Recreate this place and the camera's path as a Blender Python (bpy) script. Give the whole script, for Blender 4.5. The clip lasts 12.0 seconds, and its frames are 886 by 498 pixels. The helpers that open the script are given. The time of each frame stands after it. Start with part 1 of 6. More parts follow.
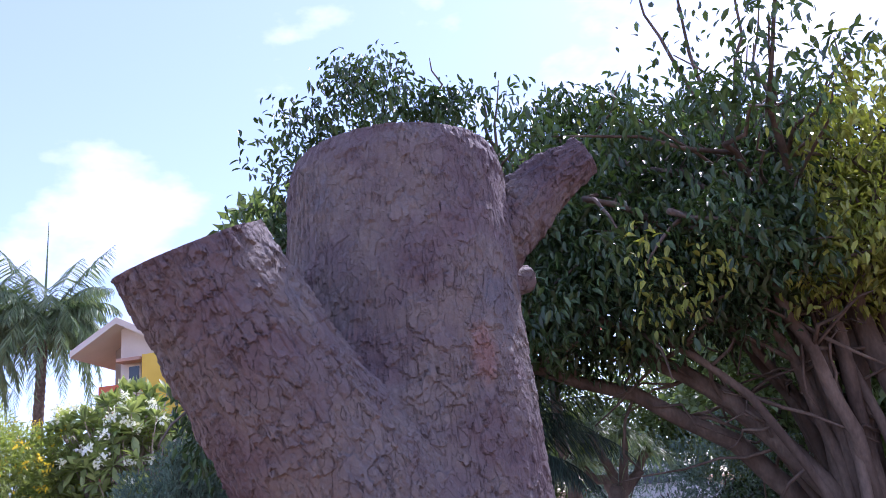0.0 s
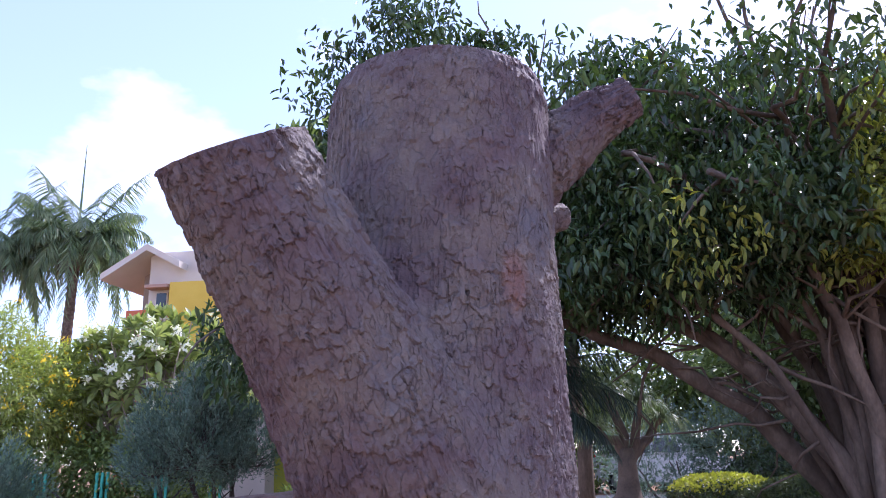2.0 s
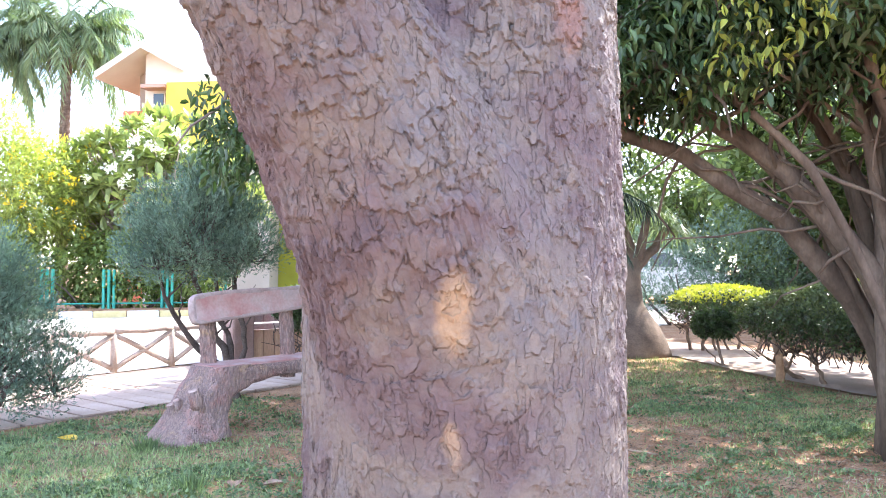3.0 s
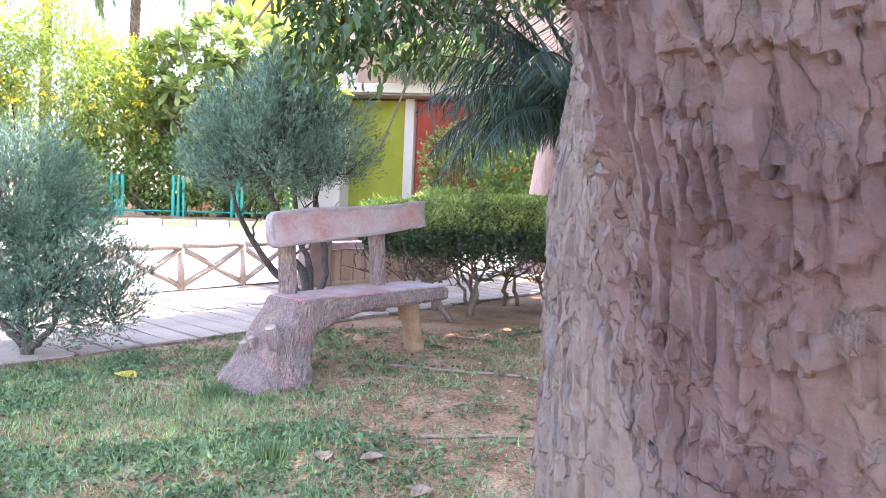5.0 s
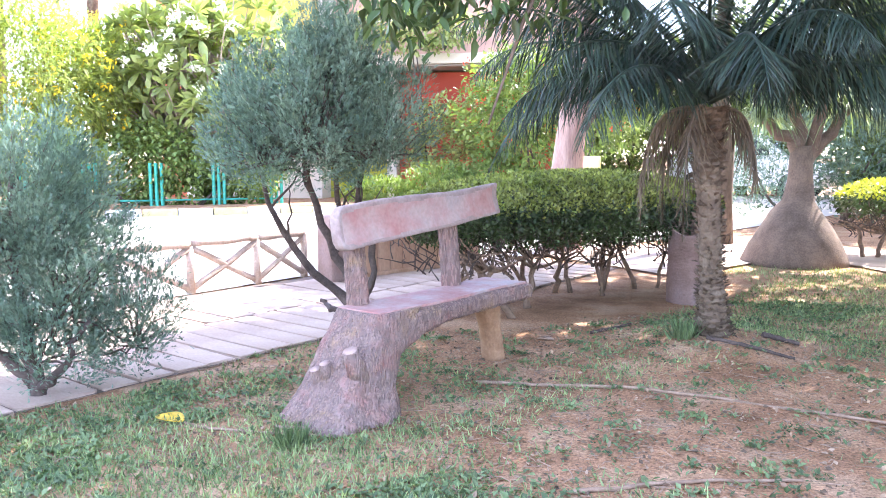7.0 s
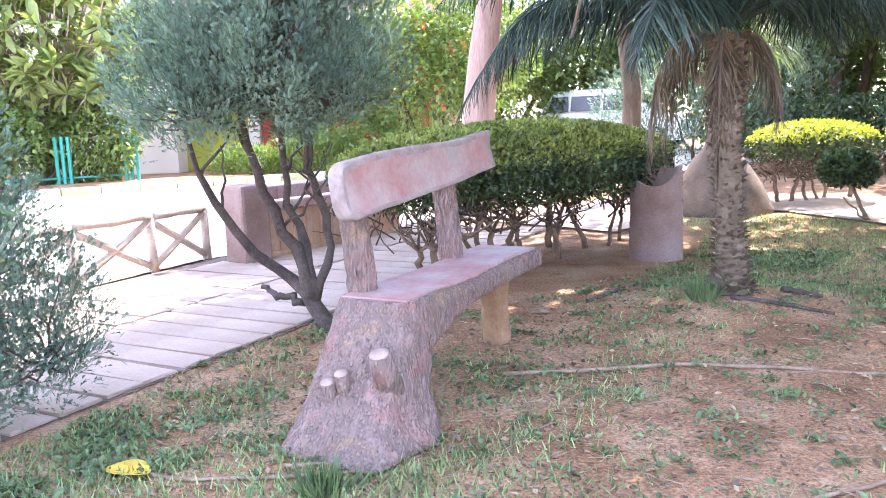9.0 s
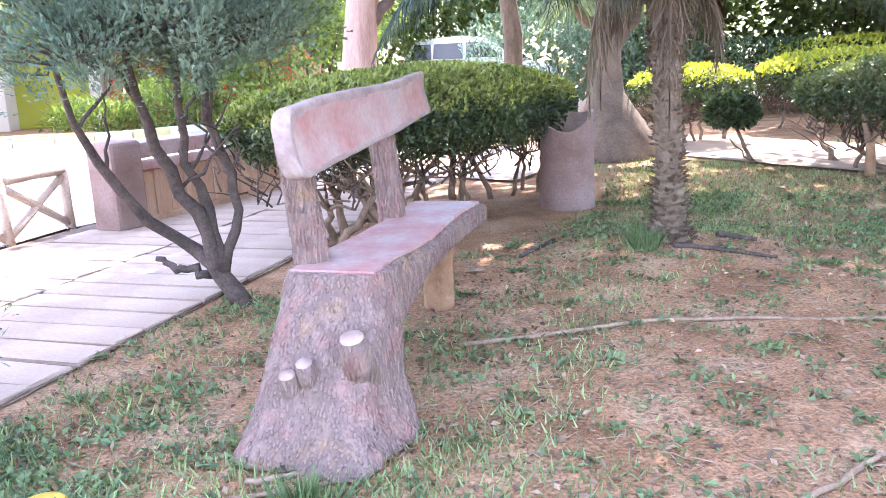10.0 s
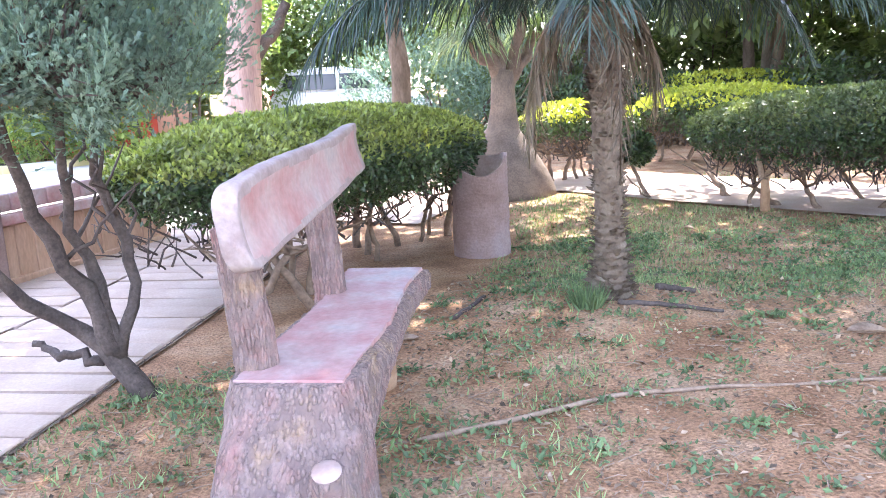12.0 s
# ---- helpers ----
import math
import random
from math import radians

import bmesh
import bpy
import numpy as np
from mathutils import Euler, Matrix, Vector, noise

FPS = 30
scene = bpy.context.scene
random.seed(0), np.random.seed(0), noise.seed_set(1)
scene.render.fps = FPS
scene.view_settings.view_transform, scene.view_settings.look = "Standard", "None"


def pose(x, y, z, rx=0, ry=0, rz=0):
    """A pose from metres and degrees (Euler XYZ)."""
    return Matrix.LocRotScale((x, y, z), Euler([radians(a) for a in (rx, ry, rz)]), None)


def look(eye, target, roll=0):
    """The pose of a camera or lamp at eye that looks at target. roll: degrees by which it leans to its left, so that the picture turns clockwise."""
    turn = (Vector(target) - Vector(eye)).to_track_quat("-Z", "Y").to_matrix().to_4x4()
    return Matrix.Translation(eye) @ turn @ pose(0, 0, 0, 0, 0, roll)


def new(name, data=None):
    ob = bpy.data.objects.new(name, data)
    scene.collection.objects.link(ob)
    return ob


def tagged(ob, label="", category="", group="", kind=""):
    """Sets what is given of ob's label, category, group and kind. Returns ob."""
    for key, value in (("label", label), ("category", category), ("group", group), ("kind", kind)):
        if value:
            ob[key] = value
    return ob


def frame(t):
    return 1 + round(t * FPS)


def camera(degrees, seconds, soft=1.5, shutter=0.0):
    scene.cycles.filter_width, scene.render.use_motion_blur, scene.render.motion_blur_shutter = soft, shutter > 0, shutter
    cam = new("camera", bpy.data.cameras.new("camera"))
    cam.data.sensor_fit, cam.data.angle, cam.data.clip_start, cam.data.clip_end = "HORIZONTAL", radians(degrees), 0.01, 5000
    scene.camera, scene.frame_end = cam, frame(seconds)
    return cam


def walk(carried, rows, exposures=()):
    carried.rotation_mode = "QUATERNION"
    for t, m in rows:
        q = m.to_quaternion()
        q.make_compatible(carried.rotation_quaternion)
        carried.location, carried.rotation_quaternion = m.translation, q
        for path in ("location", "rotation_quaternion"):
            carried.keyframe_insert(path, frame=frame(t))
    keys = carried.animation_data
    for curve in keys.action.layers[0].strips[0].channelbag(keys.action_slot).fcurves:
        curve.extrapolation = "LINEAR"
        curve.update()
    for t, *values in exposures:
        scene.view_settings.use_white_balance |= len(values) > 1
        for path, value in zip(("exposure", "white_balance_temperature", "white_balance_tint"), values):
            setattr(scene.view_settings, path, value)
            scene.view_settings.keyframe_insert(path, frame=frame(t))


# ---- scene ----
cam = camera(57.9, 12.0, soft=0.9)
PATH = [
    (0, (0.578, 0.793, 1.362), (0.373, 2.688, 1.968), -6.5),
    (0.5, (0.571, 0.772, 1.399), (0.35, 2.647, 2.059), -6.2),
    (1, (0.562, 0.763, 1.384), (0.328, 2.627, 2.069), -5.1),
    (1.5, (0.551, 0.786, 1.331), (0.294, 2.657, 1.991), -2.9),
    (2, (0.547, 0.811, 1.279), (0.262, 2.725, 1.782), -1.2),
    (2.5, (0.494, 0.959, 1.215), (0.203, 2.931, 1.383), -0.3),
    (2.7, (0.459, 1.057, 1.195), (0.173, 3.033, 1.302), 0.1),
    (4.3, (0.158, 1.879, 1.177), (-0.272, 3.83, 1.076), 2.6),
    (4.5, (0.077, 1.984, 1.168), (-0.374, 3.929, 1.053), 2.5),
    (5, (-0.138, 2.195, 1.198), (-0.587, 4.137, 1.035), 2.5),
    (5.5, (-0.347, 2.368, 1.224), (-0.783, 4.309, 1.022), 1.7),
    (6, (-0.562, 2.597, 1.235), (-0.987, 4.538, 1.008), 0.5),
    (6.5, (-0.803, 2.757, 1.233), (-1.191, 4.705, 0.995), 0.0),
    (7, (-1.001, 2.907, 1.223), (-1.368, 4.86, 0.995), 0.0),
    (7.2, (-1.082, 3.009, 1.224), (-1.421, 4.967, 0.998), 0.2),
    (8.8, (-1.788, 3.617, 1.12), (-1.793, 5.598, 0.842), -2.1),
    (9, (-1.852, 3.71, 1.116), (-1.849, 5.685, 0.803), -2.1),
    (9.5, (-2.053, 3.946, 1.084), (-1.812, 5.891, 0.686), -1.4),
    (10, (-2.201, 4.171, 1.085), (-1.85, 6.089, 0.64), -2.7),
    (10.5, (-2.296, 4.42, 1.124), (-1.838, 6.315, 0.678), -2.7),
    (11, (-2.386, 4.621, 1.12), (-1.762, 6.466, 0.669), -1.2),
    (11.5, (-2.413, 4.684, 1.163), (-1.76, 6.523, 0.725), -1.0),
    (12, (-2.386, 4.664, 1.188), (-1.715, 6.507, 0.794), -2.5),
]
walk(cam, [(t, look(eye, target, roll)) for t, eye, target, roll in PATH],
     exposures=[(0.0, 0.92, 5500, 36), (2.0, 1.0, 5600, 33), (2.5, 2.7, 6280, 17), (4.3, 2.76, 6150, 15), (7.0, 3.1, 6180, 20), (9.0, 3.08, 6250, 21), (10.2, 3.26, 6260, 21), (12.0, 3.3, 6230, 18)])

# ---- world, sun ----
SUN_AZ, SUN_EL = 32.0, 50.0          # degrees from +y towards +x, and above the horizon
world = bpy.data.worlds.new("World")
scene.world = world
world.use_nodes = True
wn, wl = world.node_tree.nodes, world.node_tree.links
sky = wn.new("ShaderNodeTexSky")
sky.sky_type = "NISHITA"
sky.sun_disc = False
sky.sun_elevation, sky.sun_rotation = radians(SUN_EL), radians(SUN_AZ)
sky.air_density, sky.dust_density, sky.ozone_density = 1.0, 0.3, 1.6
sky_bg = wn["Background"]
sky_bg.inputs["Strength"].default_value = 0.15
# thin broken cloud over the blue
w_tc = wn.new("ShaderNodeTexCoord")
w_map = wn.new("ShaderNodeMapping")
w_map.inputs["Scale"].default_value = (1.0, 1.0, 1.9)
w_map.inputs["Location"].default_value = (0.34, 0.1, 0.22)
w_noise = wn.new("ShaderNodeTexNoise")
w_noise.inputs["Scale"].default_value = 3.1
w_noise.inputs["Detail"].default_value = 9.0
w_noise.inputs["Roughness"].default_value = 0.55
w_ramp = wn.new("ShaderNodeValToRGB")
w_ramp.color_ramp.elements[0].position, w_ramp.color_ramp.elements[0].color = 0.52, (0.14, 0.14, 0.14, 1)
w_ramp.color_ramp.elements[1].position, w_ramp.color_ramp.elements[1].color = 0.73, (0.95, 0.92, 0.92, 1)
w_mix = wn.new("ShaderNodeMix")
w_mix.data_type = "RGBA"
w_mix.inputs["B"].default_value = (6.4, 6.4, 7.1, 1)
wl.new(w_tc.outputs["Generated"], w_map.inputs["Vector"])
wl.new(w_map.outputs["Vector"], w_noise.inputs["Vector"])
wl.new(w_noise.outputs["Fac"], w_ramp.inputs["Fac"])
wl.new(w_ramp.outputs["Color"], w_mix.inputs["Factor"])
wl.new(sky.outputs["Color"], w_mix.inputs["A"])
wl.new(w_mix.outputs["Result"], sky_bg.inputs["Color"])

sun_data = bpy.data.lights.new("sun", "SUN")
sun_data.energy, sun_data.angle, sun_data.color = 3.2, radians(0.6), (1.0, 0.94, 0.84)
sun_ob = new("sun", sun_data)
sun_dir = Vector((math.sin(radians(SUN_AZ)) * math.cos(radians(SUN_EL)), math.cos(radians(SUN_AZ)) * math.cos(radians(SUN_EL)), math.sin(radians(SUN_EL))))
sun_ob.matrix_world = look(sun_dir * 60, (0, 0, 0))


# ---- materials ----
def material(name, stops, scale=4.0, detail=8.0, rough=0.85, bump=0.3, bump_scale=60.0, spec=0.3, metal=0.0, island=0.0, translucent=0.0,
             stretch=(1, 1, 1), grain=0.0, randomness=0.0, bump_distance=0.01):
    """A node material: a noise ramp over the stops [(position, rgb)], fine grain, relief, and a spread per piece or per leaf."""
    m = bpy.data.materials.new(name)
    m.use_nodes = True
    n, l = m.node_tree.nodes, m.node_tree.links
    bsdf, out = n["Principled BSDF"], n["Material Output"]
    tc, mp = n.new("ShaderNodeTexCoord"), n.new("ShaderNodeMapping")
    mp.inputs["Scale"].default_value = stretch
    l.new(tc.outputs["Object"], mp.inputs["Vector"])
    big = n.new("ShaderNodeTexNoise")
    big.inputs["Scale"].default_value, big.inputs["Detail"].default_value, big.inputs["Roughness"].default_value = scale, detail, 0.6
    l.new(mp.outputs["Vector"], big.inputs["Vector"])
    ramp = n.new("ShaderNodeValToRGB")
    els = ramp.color_ramp.elements
    while len(els) < len(stops):
        els.new(0.5)
    for e, (p, c) in zip(els, stops):
        e.position, e.color = p, (*c, 1)
    l.new(big.outputs["Fac"], ramp.inputs["Fac"])
    colour = ramp.outputs["Color"]
    fine = n.new("ShaderNodeTexNoise")
    fine.inputs["Scale"].default_value, fine.inputs["Detail"].default_value = bump_scale, 5.0
    l.new(mp.outputs["Vector"], fine.inputs["Vector"])
    if grain:
        mr = n.new("ShaderNodeMapRange")
        mr.inputs["From Min"].default_value, mr.inputs["From Max"].default_value = 0.3, 0.7
        mr.inputs["To Min"].default_value, mr.inputs["To Max"].default_value = 1 - grain, 1 + grain
        l.new(fine.outputs["Fac"], mr.inputs["Value"])
        hs = n.new("ShaderNodeHueSaturation")
        l.new(colour, hs.inputs["Color"])
        l.new(mr.outputs["Result"], hs.inputs["Value"])
        colour = hs.outputs["Color"]
    if island or randomness:
        src = n.new("ShaderNodeNewGeometry").outputs["Random Per Island"] if island else n.new("ShaderNodeObjectInfo").outputs["Random"]
        k = island or randomness
        mr2 = n.new("ShaderNodeMapRange")
        mr2.inputs["To Min"].default_value, mr2.inputs["To Max"].default_value = 1 - k, 1 + k
        l.new(src, mr2.inputs["Value"])
        hs2 = n.new("ShaderNodeHueSaturation")
        l.new(colour, hs2.inputs["Color"])
        l.new(mr2.outputs["Result"], hs2.inputs["Value"])
        colour = hs2.outputs["Color"]
    l.new(colour, bsdf.inputs["Base Color"])
    bsdf.inputs["Roughness"].default_value = rough
    bsdf.inputs["Specular IOR Level"].default_value = spec
    bsdf.inputs["Metallic"].default_value = metal
    if bump:
        bp = n.new("ShaderNodeBump")
        bp.inputs["Strength"].default_value, bp.inputs["Distance"].default_value = bump, bump_distance
        l.new(fine.outputs["Fac"], bp.inputs["Height"])
        l.new(bp.outputs["Normal"], bsdf.inputs["Normal"])
    if translucent:
        tr, mx = n.new("ShaderNodeBsdfTranslucent"), n.new("ShaderNodeMixShader")
        mx.inputs["Fac"].default_value = translucent
        warm = n.new("ShaderNodeMix")
        warm.data_type, warm.blend_type = "RGBA", "MULTIPLY"
        warm.inputs["Factor"].default_value = 1.0
        warm.inputs["B"].default_value = (1.6, 1.7, 0.7, 1)
        l.new(colour, warm.inputs["A"])
        l.new(warm.outputs["Result"], tr.inputs["Color"])
        l.new(bsdf.outputs["BSDF"], mx.inputs[1])
        l.new(tr.outputs["BSDF"], mx.inputs[2])
        l.new(mx.outputs["Shader"], out.inputs["Surface"])
    return m


def leafy(name, dark, light, island=0.3, rough=0.5, translucent=0.3, scale=2.0):
    return material(name, [(0.35, dark), (0.65, light)], scale=scale, rough=rough, bump=0, spec=0.4, island=island, translucent=translucent)


def bark_material(name, stops, scale, relief, crack, grain=0.17, strength=0.8, depth=0.008, spots=()):
    """Painted cement bark: patchy paint, worn rims and darker hollows that follow the relief, and fine grit.
    relief(n, l, vector) gives the height socket, 0 in the hollows and 1 on the plates."""
    m = bpy.data.materials.new(name)
    m.use_nodes = True
    n, l = m.node_tree.nodes, m.node_tree.links
    bsdf = n["Principled BSDF"]
    tc = n.new("ShaderNodeTexCoord")
    obj = tc.outputs["Object"]
    big = noise_node(n, l, obj, scale, 7)
    ramp = n.new("ShaderNodeValToRGB")
    els = ramp.color_ramp.elements
    while len(els) < len(stops):
        els.new(0.5)
    for e, (p, c) in zip(els, stops):
        e.position, e.color = p, (*c, 1)
    l.new(big.outputs["Fac"], ramp.inputs["Fac"])
    warped = warp_node(n, l, obj, 10.0, 0.05)
    colour = ramp.outputs["Color"]
    for (x, y, z), rad, rgb in spots:
        sq = n.new("ShaderNodeMapping")
        sq.inputs["Scale"].default_value = (1.0, 0.5, 0.42)
        l.new(warped, sq.inputs["Vector"])
        dist = n.new("ShaderNodeVectorMath")
        dist.operation = "DISTANCE"
        l.new(sq.outputs["Vector"], dist.inputs[0])
        dist.inputs[1].default_value = (x + 0.025, (y + 0.025) * 0.5, (z + 0.025) * 0.42)
        colour = mix_node(n, l, range_node(n, l, dist.outputs["Value"], rad, rad * 0.55, 0.0, 0.85), colour, rgb)
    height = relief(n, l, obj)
    fine = noise_node(n, l, obj, 100, 9, 0.7)
    hs = n.new("ShaderNodeHueSaturation")
    l.new(colour, hs.inputs["Color"])
    l.new(range_node(n, l, fine.outputs["Fac"], 0.3, 0.7, 1 - grain, 1 + grain), hs.inputs["Value"])
    darkened = mix_node(n, l, range_node(n, l, height, -0.35, 0.15, 0.6, 0.0), hs.outputs["Color"], crack)
    l.new(darkened, bsdf.inputs["Base Color"])
    bsdf.inputs["Roughness"].default_value, bsdf.inputs["Specular IOR Level"].default_value = 0.72, 0.3
    b0, bp = n.new("ShaderNodeBump"), n.new("ShaderNodeBump")
    b0.inputs["Strength"].default_value, b0.inputs["Distance"].default_value = strength, depth
    bp.inputs["Strength"].default_value, bp.inputs["Distance"].default_value = 0.9, 0.008
    l.new(height, b0.inputs["Height"])
    l.new(fine.outputs["Fac"], bp.inputs["Height"])
    l.new(b0.outputs["Normal"], bp.inputs["Normal"])
    l.new(bp.outputs["Normal"], bsdf.inputs["Normal"])
    return m


def noise_node(n, l, vector, scale, detail, rough=0.6):
    t = n.new("ShaderNodeTexNoise")
    t.inputs["Scale"].default_value, t.inputs["Detail"].default_value, t.inputs["Roughness"].default_value = scale, detail, rough
    l.new(vector, t.inputs["Vector"])
    return t


def range_node(n, l, value, a, b, lo=0.0, hi=1.0):
    r = n.new("ShaderNodeMapRange")
    for key, x in (("From Min", a), ("From Max", b), ("To Min", lo), ("To Max", hi)):
        r.inputs[key].default_value = x
    l.new(value, r.inputs["Value"])
    return r.outputs["Result"]


def math_node(n, l, op, a, b):
    m = n.new("ShaderNodeMath")
    m.operation = op
    for k, x in enumerate((a, b)):
        if isinstance(x, (int, float)):
            m.inputs[k].default_value = x
        else:
            l.new(x, m.inputs[k])
    return m.outputs["Value"]


def mix_node(n, l, fac, a, rgb):
    m = n.new("ShaderNodeMix")
    m.data_type = "RGBA"
    m.inputs["B"].default_value = (*rgb, 1)
    l.new(fac, m.inputs["Factor"])
    l.new(a, m.inputs["A"])
    return m.outputs["Result"]


def warp_node(n, l, vector, scale, amount):
    w = noise_node(n, l, vector, scale, 3)
    v = n.new("ShaderNodeVectorMath")
    v.operation = "MULTIPLY_ADD"
    v.inputs[1].default_value = (amount,) * 3
    l.new(w.outputs["Color"], v.inputs[0])
    l.new(vector, v.inputs[2])
    return v.outputs["Vector"]


def stretched(n, l, vector, stretch, shift=0.0):
    mp = n.new("ShaderNodeMapping")
    mp.inputs["Scale"].default_value = stretch
    mp.inputs["Location"].default_value = (shift, shift * 0.7, shift * 0.4)
    l.new(vector, mp.inputs["Vector"])
    return mp.outputs["Vector"]


def peeling(n, l, vector):
    """Thin ragged plates with crisp edges in two sizes, and short upright cracks."""
    w = warp_node(n, l, vector, 22.0, 0.022)
    big = noise_node(n, l, stretched(n, l, w, (1, 1, 0.72)), 17.0, 2.0, 0.45)
    small = noise_node(n, l, stretched(n, l, w, (1, 1, 0.8), 3.1), 38.0, 2.0, 0.5)
    crack = noise_node(n, l, stretched(n, l, w, (1, 1, 0.26), 7.7), 30.0, 2.0, 0.5)
    plate = math_node(n, l, "MULTIPLY", range_node(n, l, big.outputs["Fac"], 0.52, 0.575), range_node(n, l, big.outputs["Fac"], 0.56, 0.80, 1.0, 0.35))
    chip = math_node(n, l, "MULTIPLY", range_node(n, l, small.outputs["Fac"], 0.57, 0.63), 0.5)
    split = range_node(n, l, math_node(n, l, "ABSOLUTE", math_node(n, l, "SUBTRACT", crack.outputs["Fac"], 0.5), 0.0), 0.0, 0.022, -0.45, 0.0)
    part_of = range_node(n, l, noise_node(n, l, vector, 5.0, 2).outputs["Fac"], 0.45, 0.55)
    return math_node(n, l, "ADD", math_node(n, l, "MAXIMUM", plate, chip), math_node(n, l, "MULTIPLY", split, part_of))


def teardrops(n, l, vector):
    """Close upright drops of modelled bark, each a narrow dome, with hollows between."""
    w = warp_node(n, l, vector, 22.0, 0.006)
    v = n.new("ShaderNodeTexVoronoi")
    v.inputs["Scale"].default_value = 78.0
    l.new(stretched(n, l, w, (1, 1, 0.24)), v.inputs["Vector"])
    dome = range_node(n, l, v.outputs["Distance"], 0.55, 0.12, -0.3, 1.0)
    swell = noise_node(n, l, stretched(n, l, w, (1, 1, 0.35), 2.0), 24.0, 2)
    return math_node(n, l, "ADD", dome, range_node(n, l, swell.outputs["Fac"], 0.3, 0.7, -0.35, 0.35))


M_TRUNK = bark_material("painted_cement_bark", [(0.30, (0.085, 0.062, 0.074)), (0.42, (0.150, 0.112, 0.118)), (0.50, (0.172, 0.142, 0.138)), (0.57, (0.205, 0.172, 0.150)), (0.66, (0.155, 0.145, 0.155))],
                        3.0, peeling, (0.075, 0.052, 0.05), strength=1.0, depth=0.0075, spots=[((0.03, -0.50, 1.11), 0.046, (0.40, 0.28, 0.175)), ((0.02, -0.42, 0.84), 0.028, (0.36, 0.26, 0.18)), ((0.26, -0.30, 1.75), 0.05, (0.26, 0.15, 0.125))])
M_BENCH = bark_material("painted_cement_log", [(0.30, (0.36, 0.17, 0.155)), (0.42, (0.40, 0.255, 0.225)), (0.50, (0.34, 0.25, 0.228)), (0.57, (0.36, 0.255, 0.22)), (0.66, (0.44, 0.30, 0.20))],
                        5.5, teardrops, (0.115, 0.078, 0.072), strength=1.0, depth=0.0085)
M_SEAT = material("pink_painted_cement", [(0.32, (0.36, 0.155, 0.15)), (0.47, (0.40, 0.24, 0.225)), (0.58, (0.42, 0.315, 0.30)), (0.7, (0.36, 0.32, 0.325))], scale=4.0, rough=0.6, bump=0.35, bump_scale=45, grain=0.10)
M_RIM = material("worn_pale_rim", [(0.35, (0.28, 0.21, 0.20)), (0.65, (0.38, 0.315, 0.30))], scale=9.0, rough=0.75, bump=0.4, bump_scale=60, grain=0.12)
M_CUT = material("pale_sawn_cement", [(0.35, (0.33, 0.225, 0.195)), (0.65, (0.43, 0.325, 0.285))], scale=14, rough=0.8, bump=0.3, grain=0.1)
M_OCHRE = material("worn_ochre_paint", [(0.35, (0.28, 0.165, 0.10)), (0.65, (0.41, 0.26, 0.16))], scale=9, rough=0.85, bump=0.4, grain=0.1)
M_SOIL = material("red_soil", [(0.3, (0.22, 0.115, 0.06)), (0.5, (0.37, 0.21, 0.118)), (0.7, (0.46, 0.31, 0.20))], scale=2.6, detail=13, rough=0.95, bump=0.9, bump_scale=75, grain=0.42, bump_distance=0.02)
M_GRASS = leafy("lawn_grass", (0.135, 0.195, 0.082), (0.31, 0.38, 0.19), island=0.5, rough=0.7, translucent=0.2, scale=1.2)
M_WEED = leafy("lawn_weed", (0.075, 0.125, 0.058), (0.18, 0.245, 0.12), island=0.45, rough=0.6, translucent=0.2, scale=3)
M_DRY = leafy("dry_leaf", (0.13, 0.085, 0.055), (0.36, 0.265, 0.19), island=0.6, rough=0.8, translucent=0.1, scale=6)
M_YLEAF = leafy("yellow_leaf", (0.62, 0.42, 0.05), (0.72, 0.52, 0.08), island=0.1, rough=0.5, translucent=0.2, scale=20)
M_STICK = material("dry_stick", [(0.3, (0.22, 0.145, 0.10)), (0.7, (0.38, 0.28, 0.205))], scale=8, rough=0.9, bump=0.4, grain=0.2)
M_PAVE = material("pink_path_concrete", [(0.3, (0.35, 0.255, 0.20)), (0.5, (0.435, 0.33, 0.265)), (0.7, (0.50, 0.395, 0.33))], scale=1.8, rough=0.85, bump=0.3, bump_scale=60, grain=0.08, randomness=0.06)
M_JOINT = material("dark_path_bed", [(0.3, (0.13, 0.10, 0.085)), (0.7, (0.20, 0.155, 0.125))], scale=5, rough=0.95, bump=0.5)
M_ROAD = material("pale_road_concrete", [(0.3, (0.46, 0.42, 0.37)), (0.7, (0.58, 0.54, 0.49))], scale=0.6, rough=0.85, bump=0.2, bump_scale=40, grain=0.05)
M_KERB_Y = material("yellow_kerb_paint", [(0.35, (0.50, 0.42, 0.20)), (0.65, (0.60, 0.51, 0.28))], scale=5, rough=0.7, bump=0.2, grain=0.06)
M_KERB_W = material("white_kerb_paint", [(0.35, (0.58, 0.57, 0.54)), (0.65, (0.72, 0.71, 0.68))], scale=5, rough=0.7, bump=0.2, grain=0.06)
M_FENCE = material("weathered_log_cement", [(0.3, (0.34, 0.26, 0.21)), (0.7, (0.48, 0.39, 0.33))], scale=7, rough=0.85, bump=0.5, grain=0.15)
M_PANEL = material("tan_plank_cement", [(0.3, (0.40, 0.24, 0.16)), (0.7, (0.52, 0.35, 0.25))], scale=6, rough=0.8, bump=0.3, grain=0.12, stretch=(1, 1, 0.3))
M_GREENMETAL = material("green_fence_paint", [(0.3, (0.03, 0.26, 0.20)), (0.7, (0.05, 0.36, 0.28))], scale=6, rough=0.5, bump=0.1)
